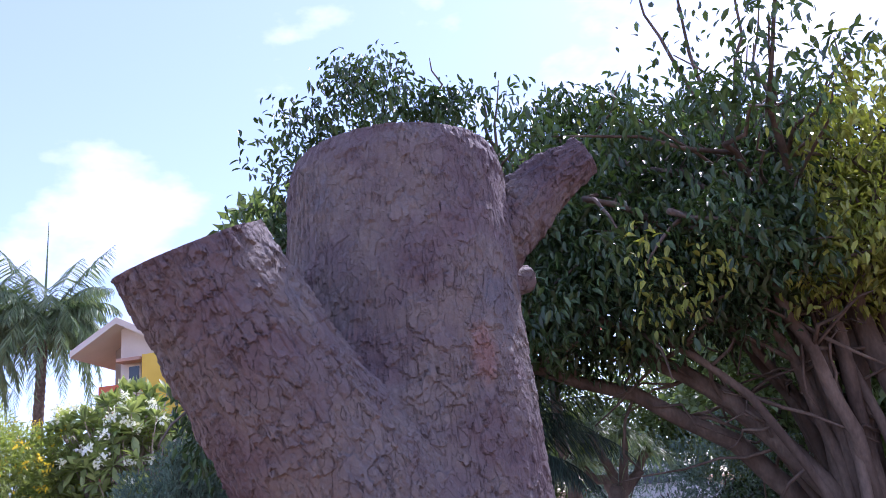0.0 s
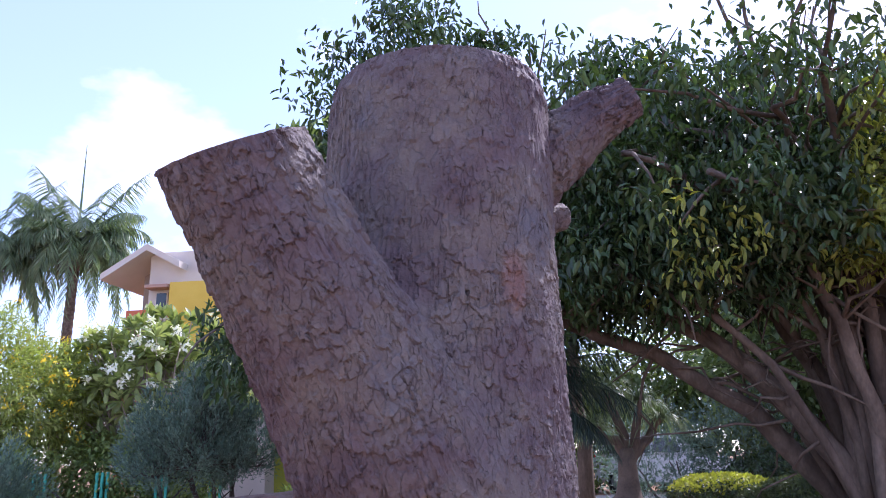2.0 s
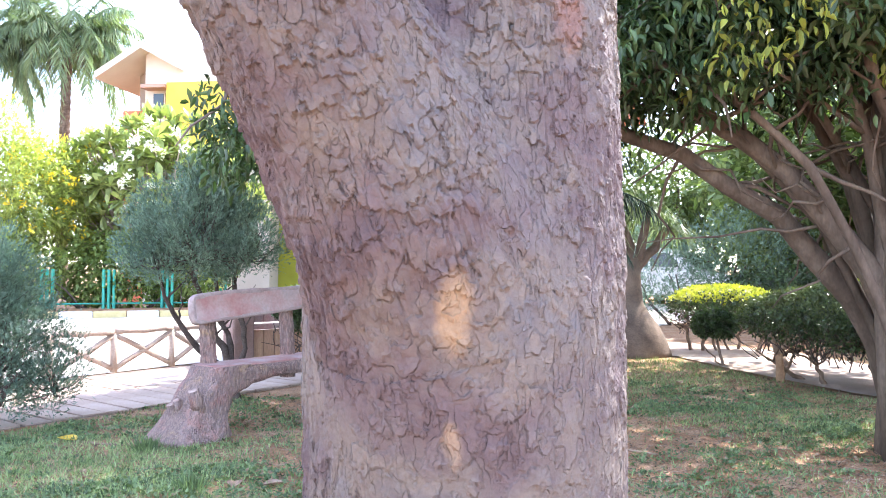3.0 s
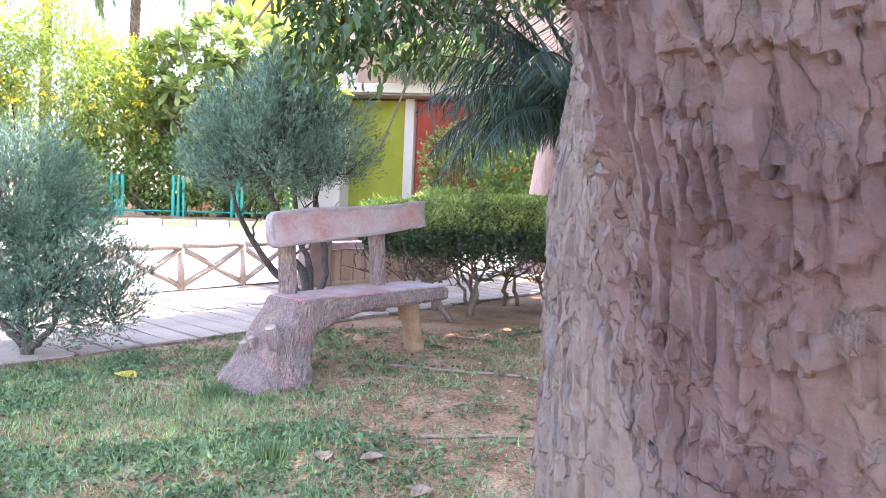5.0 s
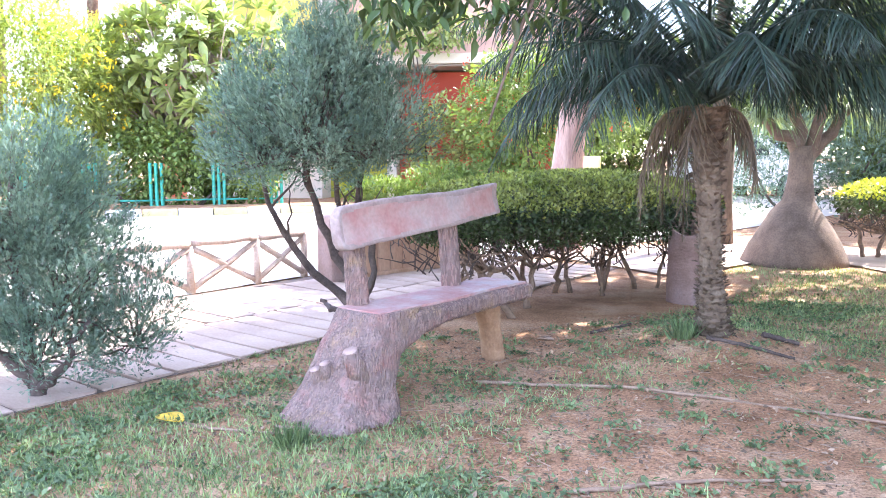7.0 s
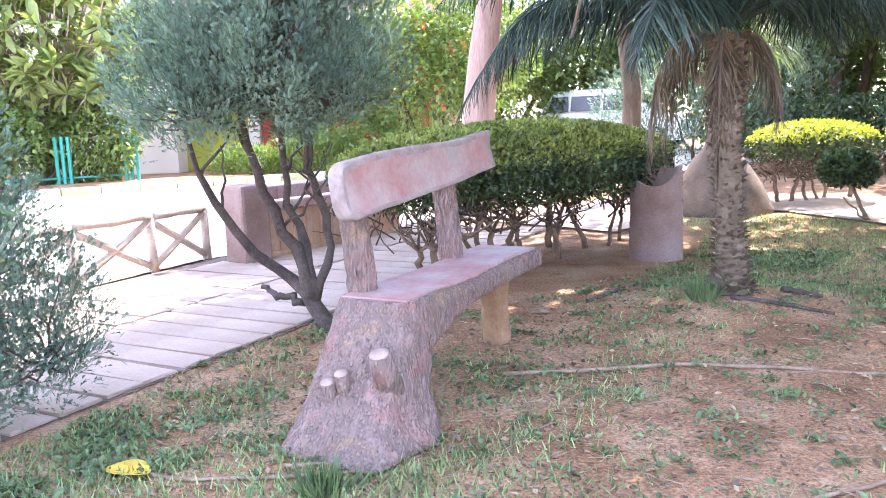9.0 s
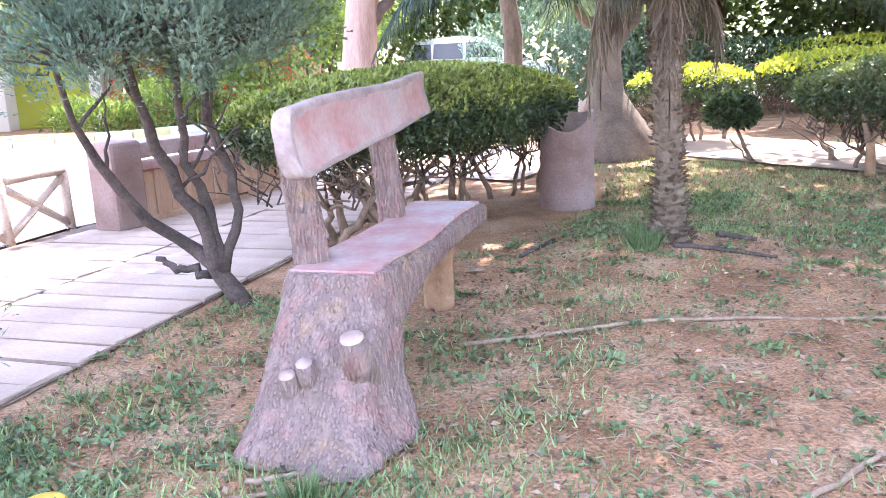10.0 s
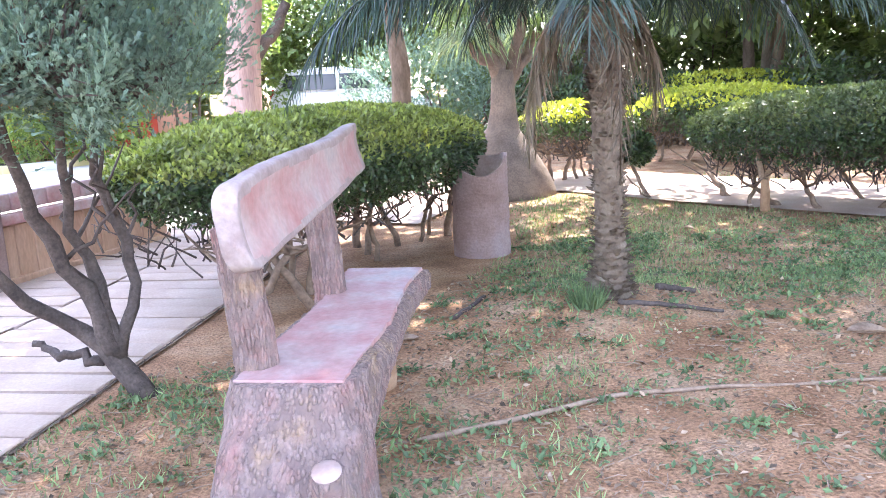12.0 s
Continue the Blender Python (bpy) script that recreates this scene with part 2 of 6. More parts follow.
M_TWIG = material("shrub_bark", [(0.3, (0.06, 0.046, 0.042)), (0.7, (0.135, 0.105, 0.09))], scale=14, rough=0.9, bump=0.6, bump_scale=80, grain=0.25)
M_HSTEM = material("hedge_stem_bark", [(0.3, (0.13, 0.09, 0.065)), (0.7, (0.26, 0.18, 0.13))], scale=14, rough=0.9, bump=0.5, grain=0.2)
M_FICUSBARK = material("grey_brown_bark", [(0.3, (0.06, 0.044, 0.034)), (0.5, (0.115, 0.088, 0.068)), (0.7, (0.19, 0.15, 0.118))], scale=5, rough=0.85, bump=0.5, bump_scale=50, grain=0.18, stretch=(1, 1, 0.4))
M_FICUS = leafy("ficus_leaf", (0.030, 0.060, 0.024), (0.066, 0.118, 0.042), island=0.45, rough=0.32, translucent=0.16)
# yellow-green leaf colour that stands in for sun on the ficus
M_FICUSLIT = leafy("sunlit_ficus_leaf", (0.15, 0.19, 0.035), (0.30, 0.33, 0.07), island=0.5, rough=0.4, translucent=0.25)
M_JUNIPER = leafy("juniper_spray", (0.080, 0.138, 0.108), (0.20, 0.29, 0.225), island=0.4, rough=0.7, translucent=0.12, scale=3.5)
# hedge sides wear this leaf, darkened to carry their shade
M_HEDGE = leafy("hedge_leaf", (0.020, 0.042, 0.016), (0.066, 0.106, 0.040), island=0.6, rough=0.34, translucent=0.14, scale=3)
# lighter leaves for hedge tops, with sunlight put into the colour
M_HEDGELIT = leafy("lit_lime_hedge_leaf", (0.13, 0.17, 0.045), (0.31, 0.34, 0.11), island=0.5, rough=0.4, translucent=0.3, scale=3)
M_HEDGEOLIVELIT = leafy("lit_olive_hedge_leaf", (0.07, 0.10, 0.042), (0.15, 0.185, 0.08), island=0.35, rough=0.5, translucent=0.25, scale=3)
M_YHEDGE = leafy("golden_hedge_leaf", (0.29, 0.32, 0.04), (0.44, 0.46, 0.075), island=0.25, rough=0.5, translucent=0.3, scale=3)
M_PALM = leafy("palm_leaflet", (0.020, 0.043, 0.038), (0.060, 0.098, 0.082), island=0.55, rough=0.35, translucent=0.2, scale=3)
M_DEADPALM = leafy("dead_palm_leaflet", (0.10, 0.078, 0.058), (0.22, 0.175, 0.135), island=0.3, rough=0.8, translucent=0.15, scale=3)
M_PALMTRUNK = material("palm_bark", [(0.3, (0.085, 0.062, 0.045)), (0.5, (0.155, 0.116, 0.085)), (0.7, (0.25, 0.20, 0.15))], scale=9, rough=0.9, bump=0.6, grain=0.2)
M_PONYBARK = material("ponytail_bark", [(0.3, (0.10, 0.075, 0.06)), (0.7, (0.21, 0.155, 0.12))], scale=5, rough=0.9, bump=0.6, grain=0.2)
M_PONY = leafy("ponytail_leaf", (0.12, 0.18, 0.10), (0.24, 0.31, 0.19), island=0.3, rough=0.5, translucent=0.25)
M_FRANGI = leafy("frangipani_leaf", (0.20, 0.26, 0.095), (0.37, 0.42, 0.185), island=0.35, rough=0.45, translucent=0.3)
M_PETAL = leafy("white_petal", (0.80, 0.80, 0.76), (0.88, 0.88, 0.84), island=0.05, rough=0.6, translucent=0.2)
M_CASSIA = leafy("feathery_leaf", (0.20, 0.26, 0.07), (0.36, 0.41, 0.13), island=0.3, rough=0.6, translucent=0.35)
M_YFLOWER = leafy("yellow_flower", (0.80, 0.55, 0.03), (0.90, 0.68, 0.06), island=0.1, rough=0.6, translucent=0.2)
M_RFLOWER = leafy("red_flower", (0.60, 0.05, 0.03), (0.75, 0.09, 0.05), island=0.1, rough=0.6, translucent=0.2)
M_VINE = leafy("vine_leaf", (0.095, 0.155, 0.045), (0.21, 0.275, 0.085), island=0.35, rough=0.5, translucent=0.3)
M_WOODS = leafy("woodland_leaf", (0.075, 0.115, 0.045), (0.17, 0.23, 0.10), island=0.4, rough=0.6, translucent=0.3, scale=0.7)
M_PINKTRUNK = material("pale_pink_bark", [(0.3, (0.27, 0.17, 0.15)), (0.7, (0.43, 0.31, 0.275))], scale=3, rough=0.85, bump=0.6, bump_scale=30, grain=0.15, stretch=(2.5, 2.5, 0.4))
M_WALL = material("cream_plaster", [(0.3, (0.60, 0.53, 0.45)), (0.7, (0.70, 0.63, 0.55))], scale=0.8, rough=0.9, bump=0.15, grain=0.04)
M_YWALL = material("yellow_plaster", [(0.3, (0.72, 0.47, 0.07)), (0.7, (0.80, 0.56, 0.11))], scale=0.8, rough=0.9, bump=0.15, grain=0.04)
M_GWALL = material("olive_plaster", [(0.3, (0.30, 0.31, 0.035)), (0.7, (0.40, 0.40, 0.06))], scale=0.8, rough=0.9, bump=0.15, grain=0.05)
M_RWALL = material("brick_red_plaster", [(0.3, (0.36, 0.055, 0.035)), (0.7, (0.48, 0.09, 0.06))], scale=0.9, rough=0.9, bump=0.2, grain=0.08)
M_PWALL = material("faded_terracotta_plaster", [(0.3, (0.46, 0.27, 0.20)), (0.7, (0.56, 0.36, 0.28))], scale=0.9, rough=0.9, bump=0.2, grain=0.06)
M_OWALL = material("orange_plaster", [(0.3, (0.62, 0.17, 0.09)), (0.7, (0.72, 0.23, 0.13))], scale=0.9, rough=0.9, bump=0.2, grain=0.05)
M_TILE = material("terracotta_tile", [(0.3, (0.50, 0.14, 0.065)), (0.7, (0.64, 0.22, 0.11))], scale=2, rough=0.8, bump=0.2, grain=0.1, randomness=0.12)
M_SOFFIT = material("grey_soffit", [(0.3, (0.30, 0.25, 0.21)), (0.7, (0.38, 0.32, 0.27))], scale=1, rough=0.9, bump=0.1, grain=0.04)
M_GLASS = material("dark_window_glass", [(0.3, (0.02, 0.025, 0.03)), (0.7, (0.035, 0.04, 0.045))], scale=1, rough=0.08, bump=0, spec=0.6)
M_CARPAINT = material("white_car_paint", [(0.3, (0.78, 0.78, 0.78)), (0.7, (0.84, 0.84, 0.84))], scale=1, rough=0.2, bump=0, spec=0.5)
M_RUBBER = material("black_rubber", [(0.3, (0.02, 0.02, 0.02)), (0.7, (0.035, 0.035, 0.035))], scale=8, rough=0.8, bump=0.2)
M_ALLOY = material("wheel_alloy", [(0.3, (0.45, 0.45, 0.46)), (0.7, (0.55, 0.55, 0.56))], scale=4, rough=0.35, bump=0, metal=0.8)
M_TAIL = material("red_lamp_lens", [(0.3, (0.45, 0.02, 0.02)), (0.7, (0.55, 0.03, 0.03))], scale=4, rough=0.2, bump=0)
M_YBOX = material("cream_yellow_paint", [(0.3, (0.68, 0.58, 0.22)), (0.7, (0.76, 0.66, 0.30))], scale=4, rough=0.6, bump=0.1)
M_BINCLAY = material("bin_cement", [(0.3, (0.20, 0.125, 0.10)), (0.5, (0.265, 0.18, 0.16)), (0.7, (0.30, 0.235, 0.225))], scale=3, rough=0.85, bump=0.4, bump_scale=70, grain=0.12)


# ---- mesh helpers ----
rng = np.random.default_rng(7)


def mesh_ob(name, verts, faces, mat, parent=None, label="", smooth=True, mats=None, mat_index=None):
    """One mesh object from vertex and face arrays, linked under a thing."""
    me = bpy.data.meshes.new(name)
    me.from_pydata(verts.tolist() if isinstance(verts, np.ndarray) else verts, [], faces.tolist() if isinstance(faces, np.ndarray) else faces)
    for x in (mats or [mat]):
        me.materials.append(x)
    if mat_index is not None:
        me.polygons.foreach_set("material_index", np.asarray(mat_index, dtype=np.int32))
    if smooth:
        me.polygons.foreach_set("use_smooth", np.ones(len(me.polygons), dtype=bool))
    me.update()
    ob = new(name, me)
    if parent is not None:
        ob.parent = parent
    if label:
        tagged(ob, label)
    return ob


def part(name, bm, mat, parent, label="", smooth=False):
    me = bpy.data.meshes.new(name)
    bm.normal_update()
    bm.to_mesh(me)
    bm.free()
    me.materials.append(mat)
    if smooth:
        me.polygons.foreach_set("use_smooth", np.ones(len(me.polygons), dtype=bool))
    ob = new(name, me)
    if parent is not None:
        ob.parent = parent
    if label:
        tagged(ob, label)
    return ob


def empty(name, at, label, category, group="", kind=""):
    ob = new(name)
    ob.location = at
    return tagged(ob, label, category, group, kind)


def box_bm(sx, sy, sz, at=(0, 0, 0), bevel=0.01, rz=0.0, bm=None):
    own = bm or bmesh.new()
    r = bmesh.ops.create_cube(own, size=1.0, matrix=pose(*at, 0, 0, rz) @ Matrix.Diagonal((sx, sy, sz, 1)))
    if bevel:
        es = list({e for v in r["verts"] for e in v.link_edges})
        bmesh.ops.bevel(own, geom=es, offset=bevel, segments=2, affect="EDGES", profile=0.5)
    return own


def fbm(p, scale, octaves=3, seed=0.0):
    """Cheap smooth noise of points (n, 3) from summed sines, in about -1..1."""
    q = p * scale + seed
    v, a = np.zeros(len(p)), 1.0
    for k in range(octaves):
        f = 2.0 ** k
        x, y, z = (q * f).T
        v += a * (np.sin(x * 1.7 + 1.3 * np.sin(y * 1.1 + z * 0.7 + k)) * np.cos(y * 1.9 + 1.1 * np.sin(z * 1.3 + x * 0.6 + 2 * k)) + 0.6 * np.sin(z * 2.1 + 1.7 * np.sin(x * 0.9 - y * 0.8 + k)))
        a *= 0.55
    return v / 2.2


def vnoise(p, seed=0):
    """Hashed value noise of points (n, 3), 0..1."""
    i = np.floor(p).astype(np.int64)
    f = p - i
    f = f * f * (3 - 2 * f)
    out = np.zeros(len(p))
    for dx in (0, 1):
        for dy in (0, 1):
            for dz in (0, 1):
                h = ((i[:, 0] + dx) * 374761393 + (i[:, 1] + dy) * 668265263 + (i[:, 2] + dz) * 2147483647 + seed * 974711) & 0xFFFFFFFF
                h = ((h ^ (h >> 13)) * 1274126177) & 0xFFFFFFFF
                h = (h ^ (h >> 16)) & 0xFFFFFFFF
                w = (f[:, 0] if dx else 1 - f[:, 0]) * (f[:, 1] if dy else 1 - f[:, 1]) * (f[:, 2] if dz else 1 - f[:, 2])
                out += w * (h / 4294967295.0)
    return out


def tube_arrays(points, radii, seg=8, rough=0.0, cap=True, seed=0.0):
    """Vertices and faces of a tapering limb along the points."""
    P, R = np.asarray(points, float), np.asarray(radii, float)
    T = np.gradient(P, axis=0)
    T /= np.linalg.norm(T, axis=1)[:, None] + 1e-9
    ref = np.array([0.31, 0.93, 0.2]) if abs(T[0, 2]) > 0.8 else np.array([0, 0, 1.0])
    U = np.cross(T, ref)
    U /= np.linalg.norm(U, axis=1)[:, None] + 1e-9
    W = np.cross(T, U)
    a = np.linspace(0, 2 * np.pi, seg, endpoint=False)
    ring = U[:, None, :] * np.cos(a)[None, :, None] + W[:, None, :] * np.sin(a)[None, :, None]
    V = (P[:, None, :] + ring * R[:, None, None]).reshape(-1, 3)
    if rough:
        d = ring.reshape(-1, 3)
        V = V + d * (fbm(V, 1.0 / max(R.max(), 0.02), 3, seed) * rough * np.repeat(R, seg))[:, None]
    n = len(P)
    i = np.arange(n - 1)[:, None] * seg
    j = np.arange(seg)[None, :]
    k = (j + 1) % seg
    F = np.stack([i + j, i + k, i + seg + k, i + seg + j], -1).reshape(-1, 4)
    F = F.tolist()
    if cap:
        F.append(list(range(seg))[::-1])
        F.append([(n - 1) * seg + q for q in range(seg)])
    return V, F


def join(arrays):
    vs, fs, o = [], [], 0
    for v, f in arrays:
        vs.append(v)
        fs += [[q + o for q in face] for face in f]
        o += len(v)
    return np.concatenate(vs), fs


def bend(a, b, n=8, sag=0.0, wob=0.0, seed=0):
    """A line of n points from a to b, sagging (or rising) in the middle, with wobble."""
    r = np.random.default_rng(seed)
    t = np.linspace(0, 1, n)[:, None]
    p = np.asarray(a, float) * (1 - t) + np.asarray(b, float) * t
    p[:, 2] += sag * 4 * t[:, 0] * (1 - t[:, 0])
    if wob:
        w = r.normal(0, wob, (n, 3)) * np.sin(np.pi * t)
        p += w
    return p


LEAF_OVAL = (np.array([[0, 0, 0], [0.26, 0.32, 0.05], [0.0, 0.45, -0.03], [-0.26, 0.32, 0.05], [0.2, 0.72, 0.02], [-0.2, 0.72, 0.02], [0, 1.0, -0.12]]),
             [[0, 1, 2], [0, 2, 3], [2, 1, 4, 6], [2, 6, 5, 3]])
DROOPING = (LEAF_OVAL[0] * np.array([0.72, 1, 1.5]), LEAF_OVAL[1])
LEAF_SLIM = (np.array([[0, 0, 0], [0.11, 0.5, 0.03], [-0.11, 0.5, 0.03], [0, 1.0, -0.1]]), [[0, 1, 3, 2]])
LEAF_KITE = (np.array([[0, 0, 0], [0.28, 0.45, 0.06], [-0.28, 0.45, 0.06], [0, 1.0, -0.08]]), [[0, 1, 3], [0, 3, 2]])
LEAF_LONG = (np.array([[0, 0, 0], [0.11, 0.35, 0.06], [0, 0.4, 0.02], [-0.11, 0.35, 0.06], [0.15, 0.7, 0.03], [-0.15, 0.7, 0.03], [0, 1.0, -0.1]]),
             [[0, 1, 2], [0, 2, 3], [2, 1, 4, 6], [2, 6, 5, 3]])
SPRAY = (np.array([[0, 0, 0], [0.04, 0.35, 0.02], [-0.04, 0.35, 0.02], [0, 1.0, 0.0], [0.22, 0.72, 0.06], [0.07, 0.55, 0], [-0.22, 0.68, -0.06], [-0.07, 0.5, 0],
                   [0.02, 0.6, 0.22], [0.0, 0.45, 0.04], [0.13, 0.95, 0.1], [-0.13, 0.92, -0.08]]),
         [[0, 1, 3, 2], [1, 4, 5], [2, 7, 6], [1, 8, 9], [5, 10, 3], [7, 3, 11]])
BLADE = (np.array([[-0.06, 0, 0], [0.06, 0, 0], [0.0, 1.0, 0.25]]), [[0, 1, 2]])


def scatter(template, P, D, size, roll=None, jitter=0.25, r=None):
    """Copies of a leaf at the places P, pointing along D; size is a number or one each. Returns vertices and faces."""
    r = r or rng
    tv, tf = template
    n = len(P)
    D = np.asarray(D, float) + r.normal(0, jitter, (n, 3))
    D /= np.linalg.norm(D, axis=1)[:, None] + 1e-9
    up = r.normal(0, 0.35, (n, 3)) + np.array([0, 0, 1.0])
    if roll is not None:
        up = np.asarray(roll, float) + r.normal(0, 0.25, (n, 3))
    X = np.cross(D, up)
    X /= np.linalg.norm(X, axis=1)[:, None] + 1e-9
    Z = np.cross(X, D)
    s = (np.asarray(size, float) * np.ones(n))[:, None, None]
    V = P[:, None, :] + s * (tv[None, :, 0:1] * X[:, None, :] + tv[None, :, 1:2] * D[:, None, :] + tv[None, :, 2:3] * Z[:, None, :])
    m = len(tv)
    F = []
    offs = (np.arange(n) * m)
    for f in tf:
        F.append((offs[:, None] + np.array(f)[None, :]).tolist())
    faces = [x for grp in F for x in grp]
    return V.reshape(-1, 3), faces


def shell_points(n, centre, radii, r, thick=0.25, zmin=-1.0, bumps=0.12, bscale=3.0, rz=0.0, power=2.0):
    """Points in the outer skin of a lumpy ellipsoid, with the outward directions."""
    d = r.normal(0, 1, (int(n * 2.5), 3))
    d /= np.linalg.norm(d, axis=1)[:, None]
    d = d[d[:, 2] > zmin][:n]
    k = 1 + bumps * fbm(d, bscale, 3, float(r.uniform(0, 9)))
    k *= 1 - thick * r.random(len(d)) ** 1.6
    k /= (np.abs(d) ** power).sum(1) ** (1 / power)
    p = d * k[:, None] * np.asarray(radii)
    c, s = math.cos(rz), math.sin(rz)
    rot = np.array([[c, -s, 0], [s, c, 0], [0, 0, 1]])
    nrm = d / np.asarray(radii)
    nrm /= np.linalg.norm(nrm, axis=1)[:, None]
    return p @ rot.T + np.asarray(centre), nrm @ rot.T


# ---- ground, road, path ----
def grid_sheet(name, x0, x1, y0, y1, nx, ny, mat, height, label, kind="structure"):
    xs, ys = np.linspace(x0, x1, nx), np.linspace(y0, y1, ny)
    X, Y = np.meshgrid(xs, ys)
    V = np.stack([X.ravel(), Y.ravel(), height(X.ravel(), Y.ravel())], 1)
    i = (np.arange(ny - 1)[:, None] * nx + np.arange(nx - 1)[None, :]).ravel()
    F = np.stack([i, i + 1, i + nx + 1, i + nx], 1)
    return tagged(mesh_ob(name, V, F, mat), label, "ground", kind=kind)


def soil_height(x, y):
    p = np.stack([x, y, np.zeros_like(x)], 1)
    mound = 0.135 * np.exp(-((x + 0.22) ** 2 + (y - 8.12) ** 2) / 0.42)
    near = np.exp(-((x + 0.5) ** 2 + (y - 7) ** 2) / 60.0)
    return near * (0.010 * fbm(p, 2.2, 3) + 0.004 * fbm(p, 14.0, 2)) + mound - 0.004


# one sheet to the horizon: fine squares near, coarse far
gx = np.concatenate([[-2500, -600, -150, -60, -30], np.arange(-14, -5, 0.5), np.arange(-5, 4.5, 0.06), np.arange(4.5, 14, 0.5), [30, 60, 150, 600, 2500]])
gy = np.concatenate([[-2500, -600, -150, -40, -12], np.arange(-5, 2, 0.5), np.arange(2, 12.0, 0.06), np.arange(12, 30, 0.5), [45, 80, 200, 700, 2500]])
GX, GY = np.meshgrid(gx, gy)
GV = np.stack([GX.ravel(), GY.ravel(), soil_height(GX.ravel(), GY.ravel())], 1)
gi = (np.arange(len(gy) - 1)[:, None] * len(gx) + np.arange(len(gx) - 1)[None, :]).ravel()
tagged(mesh_ob("ground", GV, np.stack([gi, gi + 1, gi + len(gx) + 1, gi + len(gx)], 1), M_SOIL), "bare reddish soil with worn patches", "ground", kind="structure")

# the pale road beyond the log fence, one slab sheet
ROAD = [(-40, 1.0), (-9.2, 1.0), (-4.62, 9.2), (-3.95, 10.55), (-2.6, 12.0), (-1.2, 13.4), (1.0, 16.5), (4.0, 21.0), (40, 26.0), (40, 31.0), (3, 29.5), (-5.2, 20.6), (-8.3, 19.0), (-12.5, 16.4), (-40, 2.0)]
bm = bmesh.new()
vs = [bm.verts.new((x, y, 0.012)) for x, y in ROAD]
top = bm.faces.new(vs)
bmesh.ops.triangulate(bm, faces=[top])
tagged(part("road", bm, M_ROAD, None), "sunlit pale concrete road beyond the log fence", "road", kind="structure")

# path of cast planks: a frame along it
PU, PN = np.array([0.465, 0.885]), np.array([-0.885, 0.465])
P0 = np.array([-3.12, 7.28])


def on_path(a, b, z=0.0):
    q = P0 + PU * a + PN * b
    return (float(q[0]), float(q[1]), z)


bm = bmesh.new()
vs = [bm.verts.new(on_path(*q, 0.006)) for q in ((-4.5, 0.0), (5.2, 0.0), (5.2, 2.2), (-4.5, 2.2))]
bm.faces.new(vs)
pavement = tagged(part("pavement", bm, M_JOINT, None), "path of pinkish cast concrete planks with dark joints", "path", kind="structure")

# second path curving behind the hedges
SECOND = [(-1.0, 12.2, 1.2), (0.2, 13.3, 1.0), (1.6, 14.0, 1.0), (2.75, 13.0, 1.0), (3.3, 11.5, 1.0), (4.0, 10.0, 1.0), (5.2, 8.3, 1.0), (7.5, 6.4, 1.0)]
sv, sf = [], []
for k, (x, y, w) in enumerate(SECOND):
    a, b = SECOND[max(k - 1, 0)], SECOND[min(k + 1, len(SECOND) - 1)]
    d = Vector((b[0] - a[0], b[1] - a[1], 0)).normalized()
    nrm = Vector((-d.y, d.x, 0)) * w
    sv += [(x + nrm.x, y + nrm.y, 0.018), (x - nrm.x, y - nrm.y, 0.018)]
    if k:
        q = 2 * k
        sf.append((q - 2, q - 1, q + 1, q))
tagged(mesh_ob("pavement", np.array(sv), np.array(sf), M_PAVE, smooth=False), "pinkish concrete path winding behind the hedges", "path", kind="structure")


# ---- the cement tree stump ----
def flakes(u, v, su, sv, seed, warp=0.35):
    """Height of lapping bark plates at the unrolled places u, v: each plate lifts towards its lower edge."""
    q = np.stack([u / su, v / sv, np.full_like(u, seed)], 1)
    a = u / su + 0.9 * (vnoise(q * 0.8, 1) - 0.5) + 0.55 * (vnoise(q * 2.9, 2) - 0.5) + 0.14 * (vnoise(q * 8.0, 3) - 0.5)
    b = v / sv + 0.9 * (vnoise(q * 0.8, 4) - 0.5) + 0.55 * (vnoise(q * 2.9, 5) - 0.5) + 0.14 * (vnoise(q * 8.0, 6) - 0.5)
    ia, ib = np.floor(a), np.floor(b)
    best, second = np.full(len(u), 9.0), np.full(len(u), 9.0)
    hb, db = np.zeros(len(u)), np.zeros(len(u))
    for i in (-1, 0, 1):
        for j in (-1, 0, 1):
            ca, cb = ia + i, ib + j
            h = np.sin(ca * 127.1 + cb * 311.7 + seed * 17) * 43758.5453
            h1 = h - np.floor(h)
            h = np.sin(ca * 269.5 + cb * 183.3 + seed * 31) * 24634.6345
            h2 = h - np.floor(h)
            d = np.hypot(a - ca - 0.15 - 0.7 * h1, b - cb - 0.15 - 0.7 * h2)
            closer = d < best
            second = np.where(closer, best, np.minimum(second, d))
            hb, db, best = np.where(closer, h1 * 0.7 + h2 * 0.3, hb), np.where(closer, b - cb - 0.15 - 0.7 * h2, db), np.where(closer, d, best)
    raised = np.clip((hb - 0.50) / 0.04, 0, 1) * np.clip((second - best - 0.06) / 0.03, 0, 1)
    gap = np.clip((second - best) / 0.05, 0, 1)
    return raised * (0.35 + 0.3 * hb - 0.5 * db) - 0.06 * (1 - gap) * (1 - raised)


